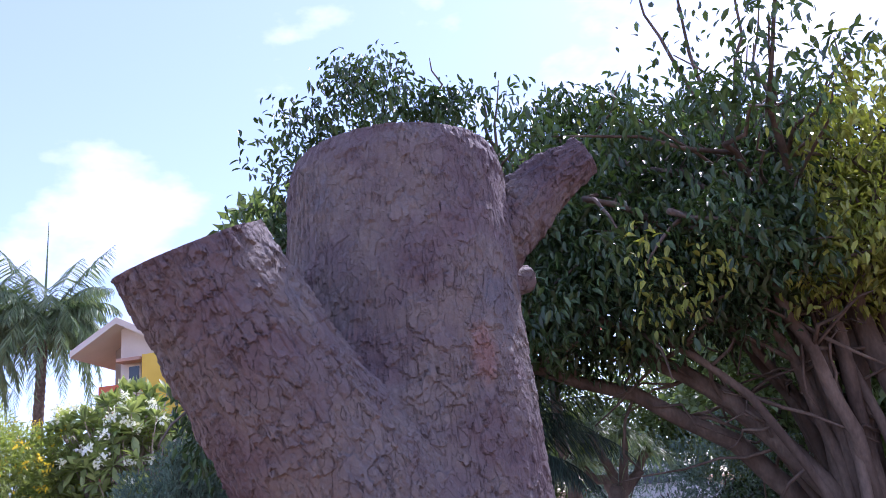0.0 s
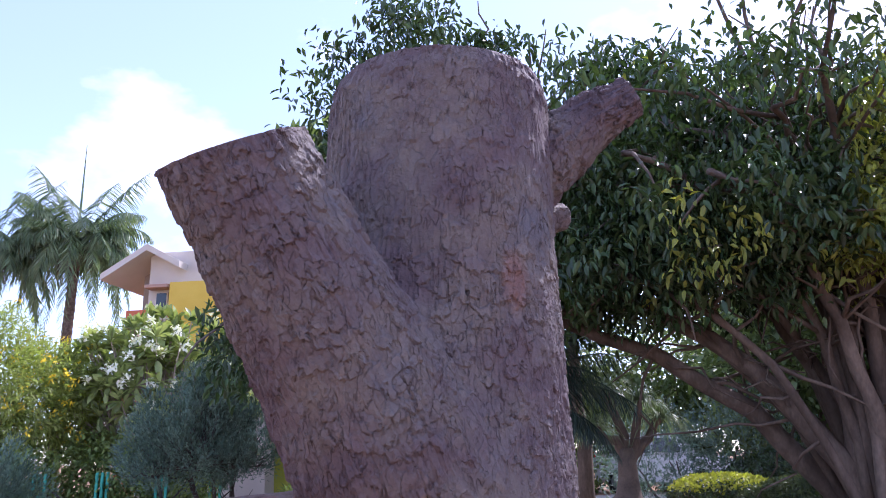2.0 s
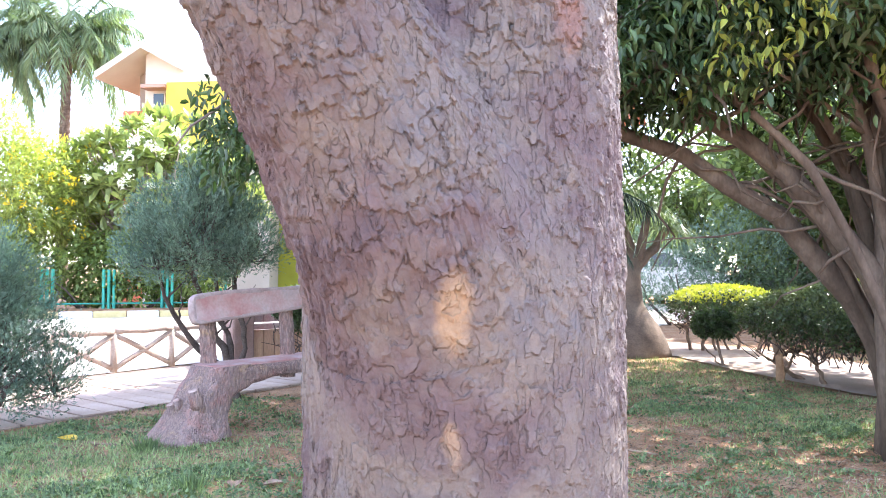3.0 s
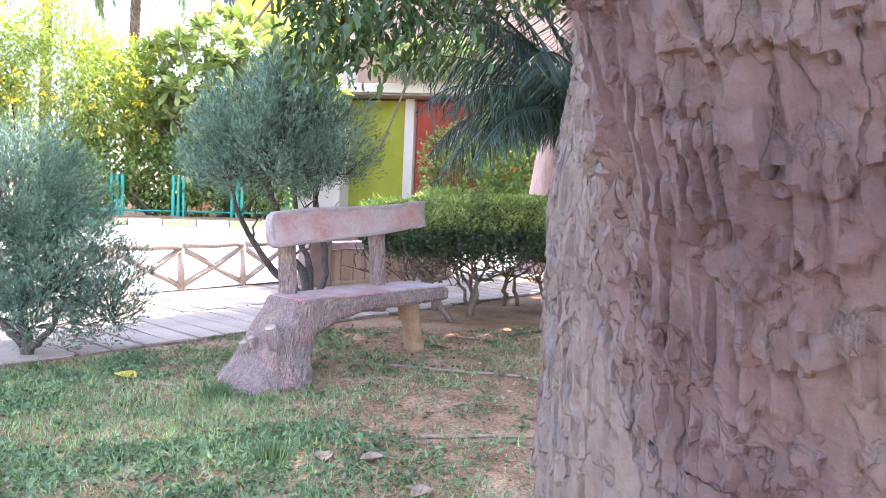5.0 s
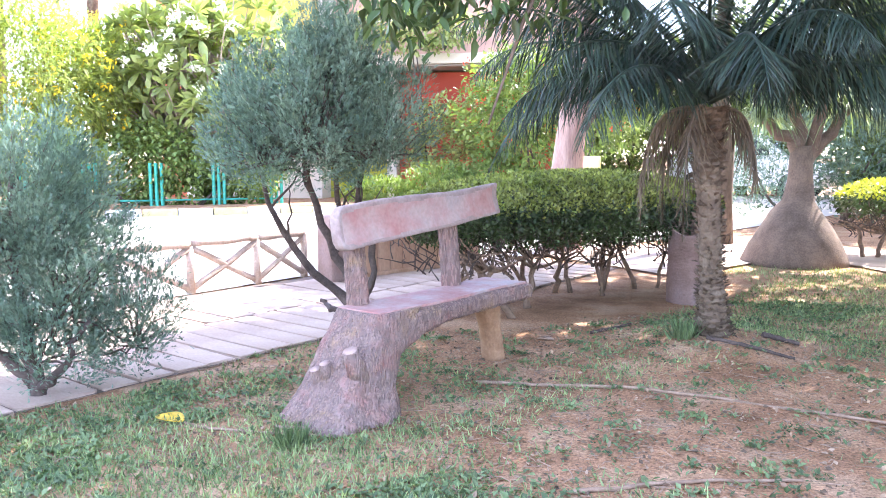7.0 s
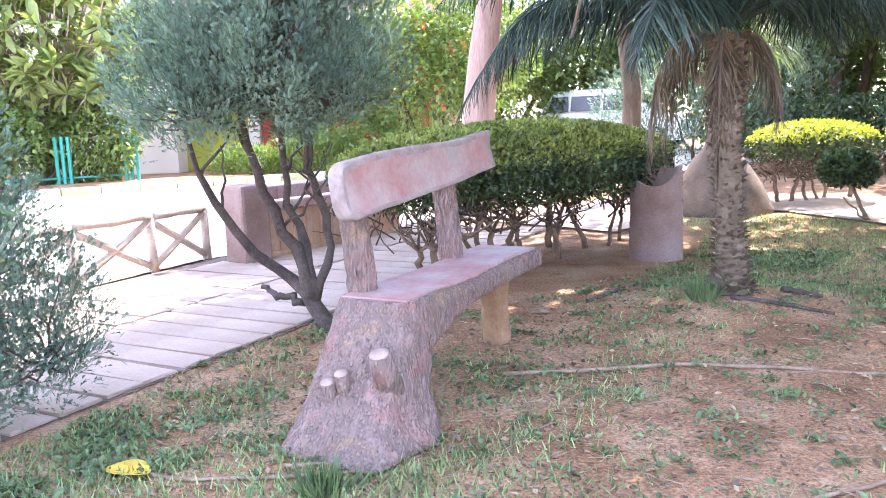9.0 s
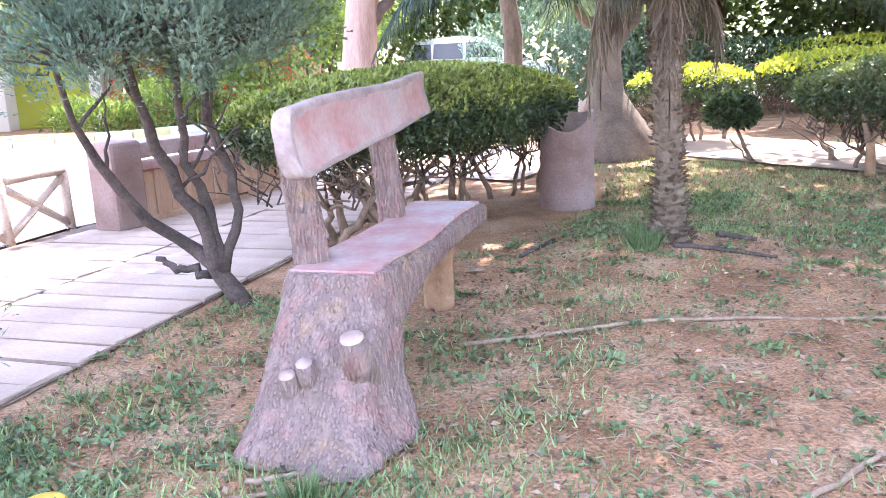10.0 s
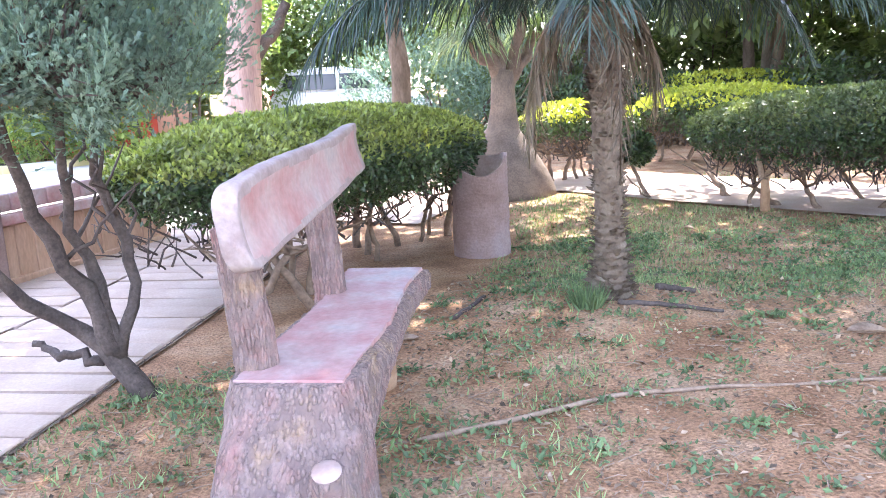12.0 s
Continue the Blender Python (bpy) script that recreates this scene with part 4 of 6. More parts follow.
def hedge(at, length, width, top, bottom, rz, seed, label, n, leaf, mat_top, mat_side, stems, group="", dome=True):
    """A clipped mound on many bare stems: two leaf skins, coloured lit on top and shaded at the sides, inner twigs, and
    each stem.
    """
    r = np.random.default_rng(seed)
    th = empty("hedge", (at[0], at[1], 0), label, "hedge", group)
    c, s = math.cos(rz), math.sin(rz)
    h = top - bottom
    zc = bottom + h * 0.42
    P, N = shell_points(n, (0, 0, zc), (length / 2, width / 2, h * 0.585), r, 0.10, -0.75, 0.045, 3.2, rz, 2.35)
    keep = (P[:, 2] > bottom + 0.03 * r.random(len(P))) & (r.random(len(P)) < 0.10 + 1.35 * np.clip((P[:, 2] - bottom) / h, 0, 1))
    P, N = P[keep], N[keep]
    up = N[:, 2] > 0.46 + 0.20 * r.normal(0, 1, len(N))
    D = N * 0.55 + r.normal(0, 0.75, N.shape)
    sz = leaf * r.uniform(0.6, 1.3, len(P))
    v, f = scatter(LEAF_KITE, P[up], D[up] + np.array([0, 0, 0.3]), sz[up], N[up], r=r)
    mesh_ob("crown", v, f, mat_top, th, "clipped top foliage in a lighter colour for sunlight")
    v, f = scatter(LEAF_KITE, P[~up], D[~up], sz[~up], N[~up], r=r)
    mesh_ob("side_foliage", v, f, mat_side, th, "side foliage in a darker colour for shade")
    # inner twigs, and inner leaves in the shade-darkened side colour
    tws = []
    for k in range(int(70 + 110 * length)):
        x, y = r.uniform(-0.44, 0.44) * length, r.uniform(-0.36, 0.36) * width
        p = np.array([x * c - y * s, x * s + y * c, bottom * r.uniform(0.5, 1.3)])
        q = p + np.array([r.normal(0, 0.13), r.normal(0, 0.13), r.uniform(0.10, 0.45) * h])
        tws.append(tube_arrays(bend(p, q, 4, 0, 0.02, int(r.integers(1e6))), [0.007, 0.006, 0.004, 0.002], 4))
    tagged(mesh_ob("twig_mass", *join(tws), M_TWIG, th, "dark inner twigs"), kind="stuff")
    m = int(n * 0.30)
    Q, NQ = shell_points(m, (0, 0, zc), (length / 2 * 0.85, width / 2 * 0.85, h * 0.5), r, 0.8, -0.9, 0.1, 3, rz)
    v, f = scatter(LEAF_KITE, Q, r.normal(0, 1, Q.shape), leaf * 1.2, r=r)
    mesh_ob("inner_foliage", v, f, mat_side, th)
    tw = []
    for k in range(stems):
        t = (k + 0.5) / stems - 0.5 + r.normal(0, 0.02)
        x, y = t * length * 0.82, r.normal(0, 0.13) * width
        base = np.array([x * c - y * s, x * s + y * c, -0.02])
        lean = r.normal(0, 0.14, 2)
        mid = base + np.array([lean[0], lean[1], bottom * r.uniform(0.55, 0.8)])
        rr = r.uniform(0.016, 0.030)
        v1 = tube_arrays(bend(base, mid, 6, 0, 0.015, seed * 50 + k), np.linspace(rr * 1.2, rr * 0.8, 6), 7, 0.2, seed=k)
        arr = [v1]
        for j in range(5):
            tip = mid + np.array([r.normal(0, 0.22), r.normal(0, 0.22), r.uniform(0.18, 0.45) * max(h, 0.4)])
            arr.append(tube_arrays(bend(mid, tip, 5, 0, 0.02, seed * 70 + 9 * k + j), np.linspace(rr * 0.6, rr * 0.15, 5), 5, 0.1))
            a2 = mid + (tip - mid) * 0.5
            arr.append(tube_arrays([a2, a2 + np.array([r.normal(0, 0.15), r.normal(0, 0.15), r.uniform(0.0, 0.2)])], [rr * 0.3, rr * 0.1], 4))
        v, f = join(arr)
        mesh_ob("stem", v, f, M_HSTEM, th)
    return th


hedge((-1.20, 10.06), 3.4, 1.62, 1.09, 0.50, math.atan2(2.5, 2.65), 3, "clipped mounded hedge with lime-green top on bare stems", 80000, 0.035, M_HEDGELIT, M_HEDGE, 17)
hedge((3.75, 9.55), 4.0, 1.55, 1.06, 0.38, math.atan2(-1.9, 1.35), 5, "clipped dark-green hedge on twisted bare stems", 46000, 0.040, M_HEDGEOLIVELIT, M_HEDGE, 13)
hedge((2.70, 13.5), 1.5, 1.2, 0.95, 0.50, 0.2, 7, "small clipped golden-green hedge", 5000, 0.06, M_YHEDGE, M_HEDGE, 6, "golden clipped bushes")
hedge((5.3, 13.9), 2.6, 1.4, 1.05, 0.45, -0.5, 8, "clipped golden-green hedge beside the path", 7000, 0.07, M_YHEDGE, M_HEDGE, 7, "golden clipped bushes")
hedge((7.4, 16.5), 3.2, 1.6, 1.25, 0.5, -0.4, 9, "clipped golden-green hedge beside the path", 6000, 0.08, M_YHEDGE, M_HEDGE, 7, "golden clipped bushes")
hedge((6.0, 17.5), 5.0, 2.2, 1.3, 0.35, -0.2, 12, "dark-green clipped hedge under the trees", 8000, 0.09, M_HEDGE, M_HEDGE, 8)


def ball_bush():
    r = np.random.default_rng(21)
    th = empty("bush", (2.36, 11.46, 0), "small round clipped bush on a leaning stem", "bush")
    v, f = tube_arrays(bend((0, 0, -0.02), (-0.06, 0.30, 0.36), 7, -0.03, 0.01, 2), np.linspace(0.022, 0.016, 7), 8, 0.15)
    mesh_ob("stem", v, f, M_HSTEM, th)
    v, f = tube_arrays(bend((0, 0, 0.0), (-0.24, 0.10, 0.25), 6, -0.03, 0.01, 3), np.linspace(0.014, 0.008, 6), 6, 0.15)
    mesh_ob("stem", v, f, M_HSTEM, th)
    P, N = shell_points(3800, (-0.06, 0.38, 0.49), (0.27, 0.27, 0.19), r, 0.3, -0.8, 0.08, 3)
    v, f = scatter(LEAF_KITE, P, N + r.normal(0, 0.6, N.shape), 0.05 * r.uniform(0.6, 1.3, len(P)), N, r=r)
    mesh_ob("crown", v, f, M_HEDGE, th)


ball_bush()


def juniper(at, blobs, limbs, seed, label, n, spray=0.046):
    """Feathery grey-green sprays in upright plumes on dark crooked limbs."""
    r = np.random.default_rng(seed)
    th = empty("juniper", (*at, 0), label, "shrub", "junipers")
    o = np.array([*at, 0.0])
    for k, pts in enumerate(limbs):
        p = np.array([q[:3] for q in pts]) - o
        m = 12
        t = np.linspace(0, len(p) - 1, m)
        q = np.stack([np.interp(t, np.arange(len(p)), p[:, i]) for i in range(3)], 1)
        q[1:-1] = 0.25 * q[:-2] + 0.5 * q[1:-1] + 0.25 * q[2:]
        rad = np.interp(t, np.arange(len(p)), [x[3] * 0.8 for x in pts])
        q[1:-1] += r.normal(0, 0.009, (m - 2, 3))
        v, f = tube_arrays(q, rad, 12, 0.30, seed=seed + k)
        mesh_ob("limb", v, f, M_TWIG, th)
    tw, Ps, Ds, Ss = [], [], [], []
    # crooked side twigs from the limbs
    for pts in limbs:
        p = np.array([q[:3] for q in pts]) - o
        for j in range(7):
            i = int(r.integers(max(1, len(p) - 4), len(p)))
            s = r.uniform(0.0, 1.0)
            a = p[i - 1] * (1 - s) + p[i] * s
            if a[2] < 0.5:
                continue
            tip = a + np.array([r.normal(0, 0.16), r.normal(0, 0.14), r.uniform(0.2, 0.45)])
            tw.append(tube_arrays(bend(a, tip, 7, 0.0, 0.014, int(r.integers(1e6))), np.linspace(0.011, 0.003, 7), 5, 0.1))
    for (cx, cy, cz, rx, ry, rz_, share) in blobs:
        c = np.array([cx, cy, cz]) - o
        m = int(n * share)
        plumes = max(10, m // 150)
        C, N = shell_points(plumes, c, (rx, ry, rz_), r, 0.45, -0.65, 0.08, 2.5)
        for q, nn in zip(C, N):
            up = nn * 0.55 + np.array([0, 0, 0.85])
            up /= np.linalg.norm(up)
            ln = r.uniform(0.20, 0.36)
            k = m // plumes
            t = r.random(k)
            w = 0.046 * np.sin(np.pi * np.clip(t, 0.05, 0.95)) + 0.012
            off = r.normal(0, 1, (k, 3)) * w[:, None]
            Ps.append(q + up * (t * ln - ln * 0.5)[:, None] + off)
            Ds.append(np.tile(up, (k, 1)) + off * 9)
            Ss.append(spray * r.uniform(0.6, 1.2, k))
            if r.random() < 0.9:
                tw.append(tube_arrays(bend(c + (q - c) * 0.15 - np.array([0, 0, rz_ * 0.35]), q, 5, 0, 0.02, int(r.integers(1e6))), np.linspace(0.008, 0.002, 5), 4, 0))
    v, f = scatter(SPRAY, np.concatenate(Ps), np.concatenate(Ds), np.concatenate(Ss), jitter=0.3, r=r)
    mesh_ob("crown", v, f, M_JUNIPER, th)
    v, f = join(tw)
    tagged(mesh_ob("twig_mass", v, f, M_TWIG, th, "thin bare inner twigs"), kind="stuff")
    return th


juniper((-2.58, 8.32), [(-2.78, 7.95, 1.45, 0.50, 0.5, 0.46, 0.42), (-3.10, 7.95, 1.33, 0.36, 0.4, 0.36, 0.22), (-2.42, 8.1, 1.38, 0.36, 0.4, 0.38, 0.22), (-2.72, 8.05, 1.80, 0.34, 0.34, 0.24, 0.14)],
        [[(-2.56, 8.30, -0.03, 0.062), (-2.66, 8.42, 0.14, 0.055), (-2.80, 8.50, 0.26, 0.04), (-3.02, 8.40, 0.48, 0.032), (-3.20, 8.18, 0.90, 0.024), (-3.22, 8.05, 1.30, 0.012)],
         [(-2.66, 8.42, 0.14, 0.05), (-2.74, 8.46, 0.40, 0.042), (-2.88, 8.42, 0.72, 0.034), (-2.95, 8.25, 1.05, 0.024), (-2.9, 8.05, 1.5, 0.01)],
         [(-2.66, 8.42, 0.14, 0.045), (-2.70, 8.50, 0.42, 0.036), (-2.80, 8.45, 0.75, 0.028), (-2.74, 8.25, 1.1, 0.02), (-2.7, 8.1, 1.7, 0.008)],
         [(-2.66, 8.42, 0.14, 0.042), (-2.55, 8.48, 0.42, 0.032), (-2.58, 8.50, 0.68, 0.028), (-2.70, 8.48, 0.92, 0.022), (-2.5, 8.25, 1.35, 0.01)],
         [(-2.72, 8.45, 0.13, 0.03), (-2.88, 8.52, 0.16, 0.024), (-3.00, 8.62, 0.20, 0.018)]],
        31, "grey-green juniper shrub on dark crooked limbs behind the bench", 34000).location += Vector((0.08, -0.28, 0))
juniper((-3.72, 6.42), [(-3.95, 6.55, 0.95, 0.50, 0.5, 0.50, 0.5), (-3.72, 6.62, 0.55, 0.36, 0.42, 0.42, 0.28), (-4.3, 6.35, 0.75, 0.5, 0.5, 0.55, 0.20), (-3.42, 6.78, 0.33, 0.24, 0.26, 0.28, 0.10), (-3.80, 6.50, 0.28, 0.40, 0.38, 0.26, 0.14)],
        [[(-3.75, 6.42, -0.03, 0.05), (-3.85, 6.5, 0.25, 0.04), (-3.95, 6.55, 0.6, 0.03), (-3.95, 6.55, 1.1, 0.012)],
         [(-3.78, 6.44, 0.02, 0.04), (-3.6, 6.4, 0.18, 0.025), (-3.5, 6.5, 0.4, 0.012)],
         [(-3.8, 6.46, 0.05, 0.04), (-4.05, 6.4, 0.3, 0.03), (-4.3, 6.35, 0.7, 0.012)]],
        37, "grey-green juniper shrub with low feathery branches beside the path", 26000)


def palm_frond(base, az, length, droop, rise, leaflet, r, dead=False, width=1.0, n=46):
    """One arching frond: rachis points and leaflets to both sides."""
    t = np.linspace(0, 1, 16)
    h = np.array([math.cos(az), math.sin(az)])
    out = length * (t - 0.28 * droop * t ** 2.4)
    z = rise * length * t - droop * length * 0.75 * t ** 2.3
    P = np.stack([base[0] + h[0] * out, base[1] + h[1] * out, base[2] + z], 1)
    stem = tube_arrays(P, np.linspace(0.014, 0.003, 16), 5)
    s = np.linspace(0.16, 1.0, n)
    Q = np.stack([np.interp(s, t, P[:, k]) for k in range(3)], 1)
    T = np.gradient(Q, axis=0)
    T /= np.linalg.norm(T, axis=1)[:, None]
    side = np.cross(T, [0, 0, 1.0])
    side /= np.linalg.norm(side, axis=1)[:, None] + 1e-9
    ln = leaflet * np.sin(np.pi * np.clip(s * 0.86 + 0.12, 0, 1)) ** 0.7
    V, D, S = [], [], []
    for sg in (1, -1):
        V.append(Q)
        D.append(side * sg * 0.8 + T * 0.55 - np.array([0, 0, 0.75 if not dead else 1.8]) + r.normal(0, 0.08, Q.shape))
        S.append(ln * width * r.uniform(0.85, 1.1, n))
    return stem, (np.concatenate(V), np.concatenate(D), np.concatenate(S))


LEAFLET = (np.array([[0.010, 0, 0], [-0.010, 0, 0], [0.015, 0.4, -0.02], [-0.015, 0.4, -0.02], [0.008, 0.8, -0.16], [-0.008, 0.8, -0.16], [0, 1.0, -0.28]]), [[0, 2, 3, 1], [2, 4, 5, 3], [4, 6, 5]])


def palm(at, trunk_pts, radii, crown, fronds, dead, length, leaflet, seed, label, mat=M_PALM, spikes=True, rings=True, rise=(0.2, 0.95), n=46, droop=(0.6, 1.1), dead_side=2.7, wide=1.0):
    r = np.random.default_rng(seed)
    th = empty("palm", (*at, 0), label, "palm")
    o = np.array([*at, 0.0])
    nz, na = 150, 40
    p = np.array(trunk_pts, float)
    t = np.linspace(0, len(p) - 1, nz)
    C = np.stack([np.interp(t, np.arange(len(p)), p[:, k]) for k in range(3)], 1)
    R = np.interp(t, np.arange(len(p)), radii)
    v, f = tube_arrays(C - o, R * (1 + (0.07 * np.sin(C[:, 2] * 150) if rings else 0)), na, 0.06, seed=seed)
    mesh_ob("trunk", v, f, M_PALMTRUNK, th)
    if spikes:
        k = 1300
        zz, aa = r.uniform(0, nz - 1, k).astype(int), r.uniform(0, 2 * np.pi, k)
        nn = np.stack([np.cos(aa), np.sin(aa), 0 * aa], 1)
        v, f = scatter(LEAF_KITE, C[zz] - o + nn * R[zz][:, None] * 0.95, nn + np.array([0, 0, 0.6]), 0.040 * r.uniform(0.6, 1.4, k), r=r)
        tagged(mesh_ob("leaf_base_mass", v, f, M_PALMTRUNK, th, "stubby old leaf bases"), kind="stuff")
    base = np.array(crown) - o
    for k in range(fronds):
        az = k * 2.399 + r.normal(0, 0.1)
        q = k / max(fronds - 1, 1)
        stem, (P, D, S) = palm_frond(base + r.normal(0, 0.02, 3), az, length * r.uniform(0.85, 1.1), droop[0] + (droop[1] - droop[0]) * q, rise[1] - (rise[1] - rise[0]) * q, leaflet, r, n=n)
        v2, f2 = scatter((LEAFLET[0] * np.array([wide, 1, 1]), LEAFLET[1]), P, D, S, jitter=0.05, r=r)
        v, f = join([stem, (v2, f2)])
        mesh_ob("frond", v, f, mat, th)
    for k in range(dead):
        az = dead_side + r.normal(0, 0.55) if k % 4 else k * 1.3
        stem, (P, D, S) = palm_frond(base - np.array([0, 0, 0.08]), az, length * r.uniform(0.25, 0.42), 1.7, 0.3, leaflet * 0.9, r, True, n=int(n * 0.6))
        v2, f2 = scatter(LEAFLET, P, D, S, jitter=0.15, r=r)
        v, f = join([stem, (v2, f2)])
        mesh_ob("dead_frond", v, f, M_DEADPALM, th, "withered hanging frond")
    return th


palm((-0.25, 8.08), [(-0.25, 8.08, 0.08), (-0.25, 8.07, 0.24), (-0.28, 8.04, 0.55), (-0.32, 8.00, 1.05), (-0.33, 7.98, 1.28), (-0.34, 7.97, 1.52)], [0.125, 0.084, 0.068, 0.072, 0.082, 0.10], (-0.34, 7.97, 1.58), 44, 4, 1.85, 0.36, 41,
     "small date palm with ringed spiky trunk and drooping fronds", n=88, droop=(0.42, 0.80), rise=(0.36, 1.15))


# ---- ponytail palm with swollen foot ----
def ponytail():
    r = np.random.default_rng(51)
    at = (1.30, 12.75)
    th = empty("ponytail_palm", (*at, 0), "ponytail palm with broad swollen brown foot", "palm")
    v, f = tube_arrays([(0, 0, -0.03), (0, 0, 0.06), (0.0, 0, 0.2), (0, 0, 0.4), (0, 0, 0.58), (0.02, 0, 0.72), (0.03, 0, 0.95), (0.03, 0, 1.35)], [0.60, 0.57, 0.52, 0.41, 0.29, 0.18, 0.14, 0.12], 48, 0.05, seed=2)
    mesh_ob("foot", v, f, M_PONYBARK, th, "swollen cone-shaped base")
    tips = [(0.25, -0.1, 2.0), (-0.18, 0.1, 2.15), (0.55, 0.2, 1.75), (-0.42, -0.1, 1.65)]
    for k, q in enumerate(tips):
        v, f = tube_arrays(bend((0.03, 0, 0.95 + 0.1 * k), q, 8, 0.0, 0.03, 60 + k), np.linspace(0.085, 0.05, 8), 10, 0.15, seed=k)
        mesh_ob("branch", v, f, M_PONYBARK, th)
        m = 150
        d = r.normal(0, 1, (m, 3))
        d[:, 2] = np.abs(d[:, 2]) * 0.9
        d /= np.linalg.norm(d, axis=1)[:, None]
        arr = []
        for x in d:
            ln = r.uniform(0.5, 0.85)
            t = np.linspace(0, 1, 5)[:, None]
            p = np.array(q) + x * ln * t * (1 - 0.25 * t) - np.array([0, 0, 1.0]) * 0.55 * ln * t ** 2.2
            w = np.cross(x, [0, 0, 1.0])
            w = w / (np.linalg.norm(w) + 1e-6) * 0.010
            wd = np.array([1, 1, 0.8, 0.55, 0.1])[:, None]
            V = np.concatenate([p - w * wd, p + w * wd])
            arr.append((V, [[i, i + 1, i + 6, i + 5] for i in range(4)]))
        v, f = join(arr)
        mesh_ob("leaf_tuft", v, f, M_PONY, th, "tuft of thin arching strap leaves")


ponytail()


# ---- big ficus ----
def ficus():
    r = np.random.default_rng(61)
    base = np.array([2.72, 6.72, 0.0])
    th = empty("ficus_tree", tuple(base), "spreading many-stemmed ficus tree with dark glossy leaves", "tree")
    stems = []
    tips = [(-1.5, 6.8, 2.9), (-0.9, 6.9, 3.6), (0.1, 7.3, 4.0), (0.9, 7.0, 3.9), (1.4, 7.6, 4.1), (2.1, 7.0, 3.9), (2.8, 6.6, 4.0), (3.6, 6.8, 3.8), (4.4, 7.2, 3.8), (5.0, 6.4, 3.5), (1.0, 5.9, 3.2), (2.2, 5.6, 3.5), (3.4, 5.4, 3.4), (0.3, 8.0, 3.6), (2.5, 8.2, 3.9), (0.2, 6.3, 2.6)]
    tips += [(x + r.normal(0, 0.4), y + r.normal(0, 0.3), z - r.uniform(0.1, 0.8)) for x, y, z in tips[:12]]
    for k, tip in enumerate(tips):
        a = np.array([r.normal(0, 0.16), r.normal(0, 0.16), -0.03])
        b = np.array(tip) - base
        t = np.linspace(0, 1, 14)
        p = (1 - t)[:, None] ** 2 * a + 2 * (t * (1 - t))[:, None] * (a + np.array([b[0] * 0.13, b[1] * 0.13, b[2] * 1.02])) + (t ** 2)[:, None] * b
        p[1:-1] += r.normal(0, 0.02, (12, 3))
        r0 = r.uniform(0.025, 0.065) if k % 4 else 0.10
        v, f = tube_arrays(p, np.linspace(r0, 0.02, 14), 12, 0.18, seed=k)
        mesh_ob("stem", v, f, M_FICUSBARK, th)
        stems.append(p)
    arr = []
    clumps = []
    for k, p in enumerate(stems):
        for j in range(13):
            i = int(r.integers(5, 14))
            a = p[i]
            tip = a + np.array([r.normal(0, 0.5), r.normal(0, 0.5), r.normal(0.15, 0.38)])
            arr.append(tube_arrays(bend(a, tip, 5, 0.04, 0.03, int(r.integers(1e6))), np.linspace(0.018, 0.005, 5), 5))
            clumps.append(tip)
        for j in range(6):
            a = p[int(r.integers(4, 11))]
            tip = a + np.array([r.normal(0, 0.55), r.normal(0, 0.4), r.normal(0.1, 0.3)])
            arr.append(tube_arrays(bend(a, tip, 6, 0.0, 0.04, int(r.integers(1e6))), np.linspace(0.014, 0.004, 6), 5))
    v, f = join(arr)
    tagged(mesh_ob("twig_mass", v, f, M_FICUSBARK, th, "tangle of bare twigs"), kind="stuff")
    # crown: clumps on the twigs and an outer skin, open to the left side
    extra = []
    for c, rad, m in (((-1.25, 6.9, 3.3), (0.62, 0.6, 1.15), 42), ((-0.75, 7.1, 4.55), (0.62, 0.6, 0.55), 26), ((0.1, 7.3, 4.55), (0.55, 0.5, 0.4), 18), ((-1.65, 6.35, 2.15), (0.4, 0.4, 0.4), 12), ((0.6, 6.9, 2.9), (1.0, 0.9, 0.75), 36),
                      ((1.25, 7.4, 4.35), (0.55, 0.6, 0.5), 26), ((2.2, 6.5, 3.3), (1.6, 1.1, 0.8), 80), ((3.8, 6.4, 3.0), (1.5, 1.1, 0.95), 60), ((1.2, 7.4, 3.6), (1.1, 0.9, 0.6), 40), ((2.9, 7.4, 3.75), (1.5, 1.0, 0.45), 46), ((-0.6, 6.5, 2.15), (0.9, 0.5, 0.3), 20), ((0.9, 6.5, 2.35), (1.0, 0.7, 0.35), 34), ((2.6, 5.9, 2.5), (1.4, 0.6, 0.4), 40)):
        P, _ = shell_points(m, np.array(c) - base, rad, r, 0.6, -1, 0.1, 2)
        extra.append(P)
    C = np.concatenate([np.array(clumps), *extra])
    C = C[(C[:, 2] + base[2] > 1.75) | (C[:, 0] + base[0] < -1.2)]
    cap = np.interp(C[:, 0] + base[0], [-1.7, -0.8, 0.4, 0.7, 1.3, 1.7, 2.3, 3.0, 4.0], [4.4, 5.1, 4.8, 4.35, 4.8, 4.3, 3.9, 3.8, 3.7])
    C = C[C[:, 2] < cap]
    C = C[C[:, 0] + base[0] > -1.95]
    X, Y, Z = C[:, 0] + base[0], C[:, 1] + base[1], C[:, 2]
    C = C[((Z > np.where(X < 2.0, 2.25, 2.35)) | ((X < -1.0) & (np.abs(Y - 6.35) < 0.45) & (Z > 1.85))) & ~((X < 0.6) & (Y < 6.05))]
    n = 92
    P = (C[:, None, :] + np.clip(r.normal(0, 1, (len(C), n, 3)), -1.8, 1.8) * np.array([0.125, 0.125, 0.11])).reshape(-1, 3)
    D = r.normal(0, 0.6, P.shape) + np.array([0, 0, -0.75])
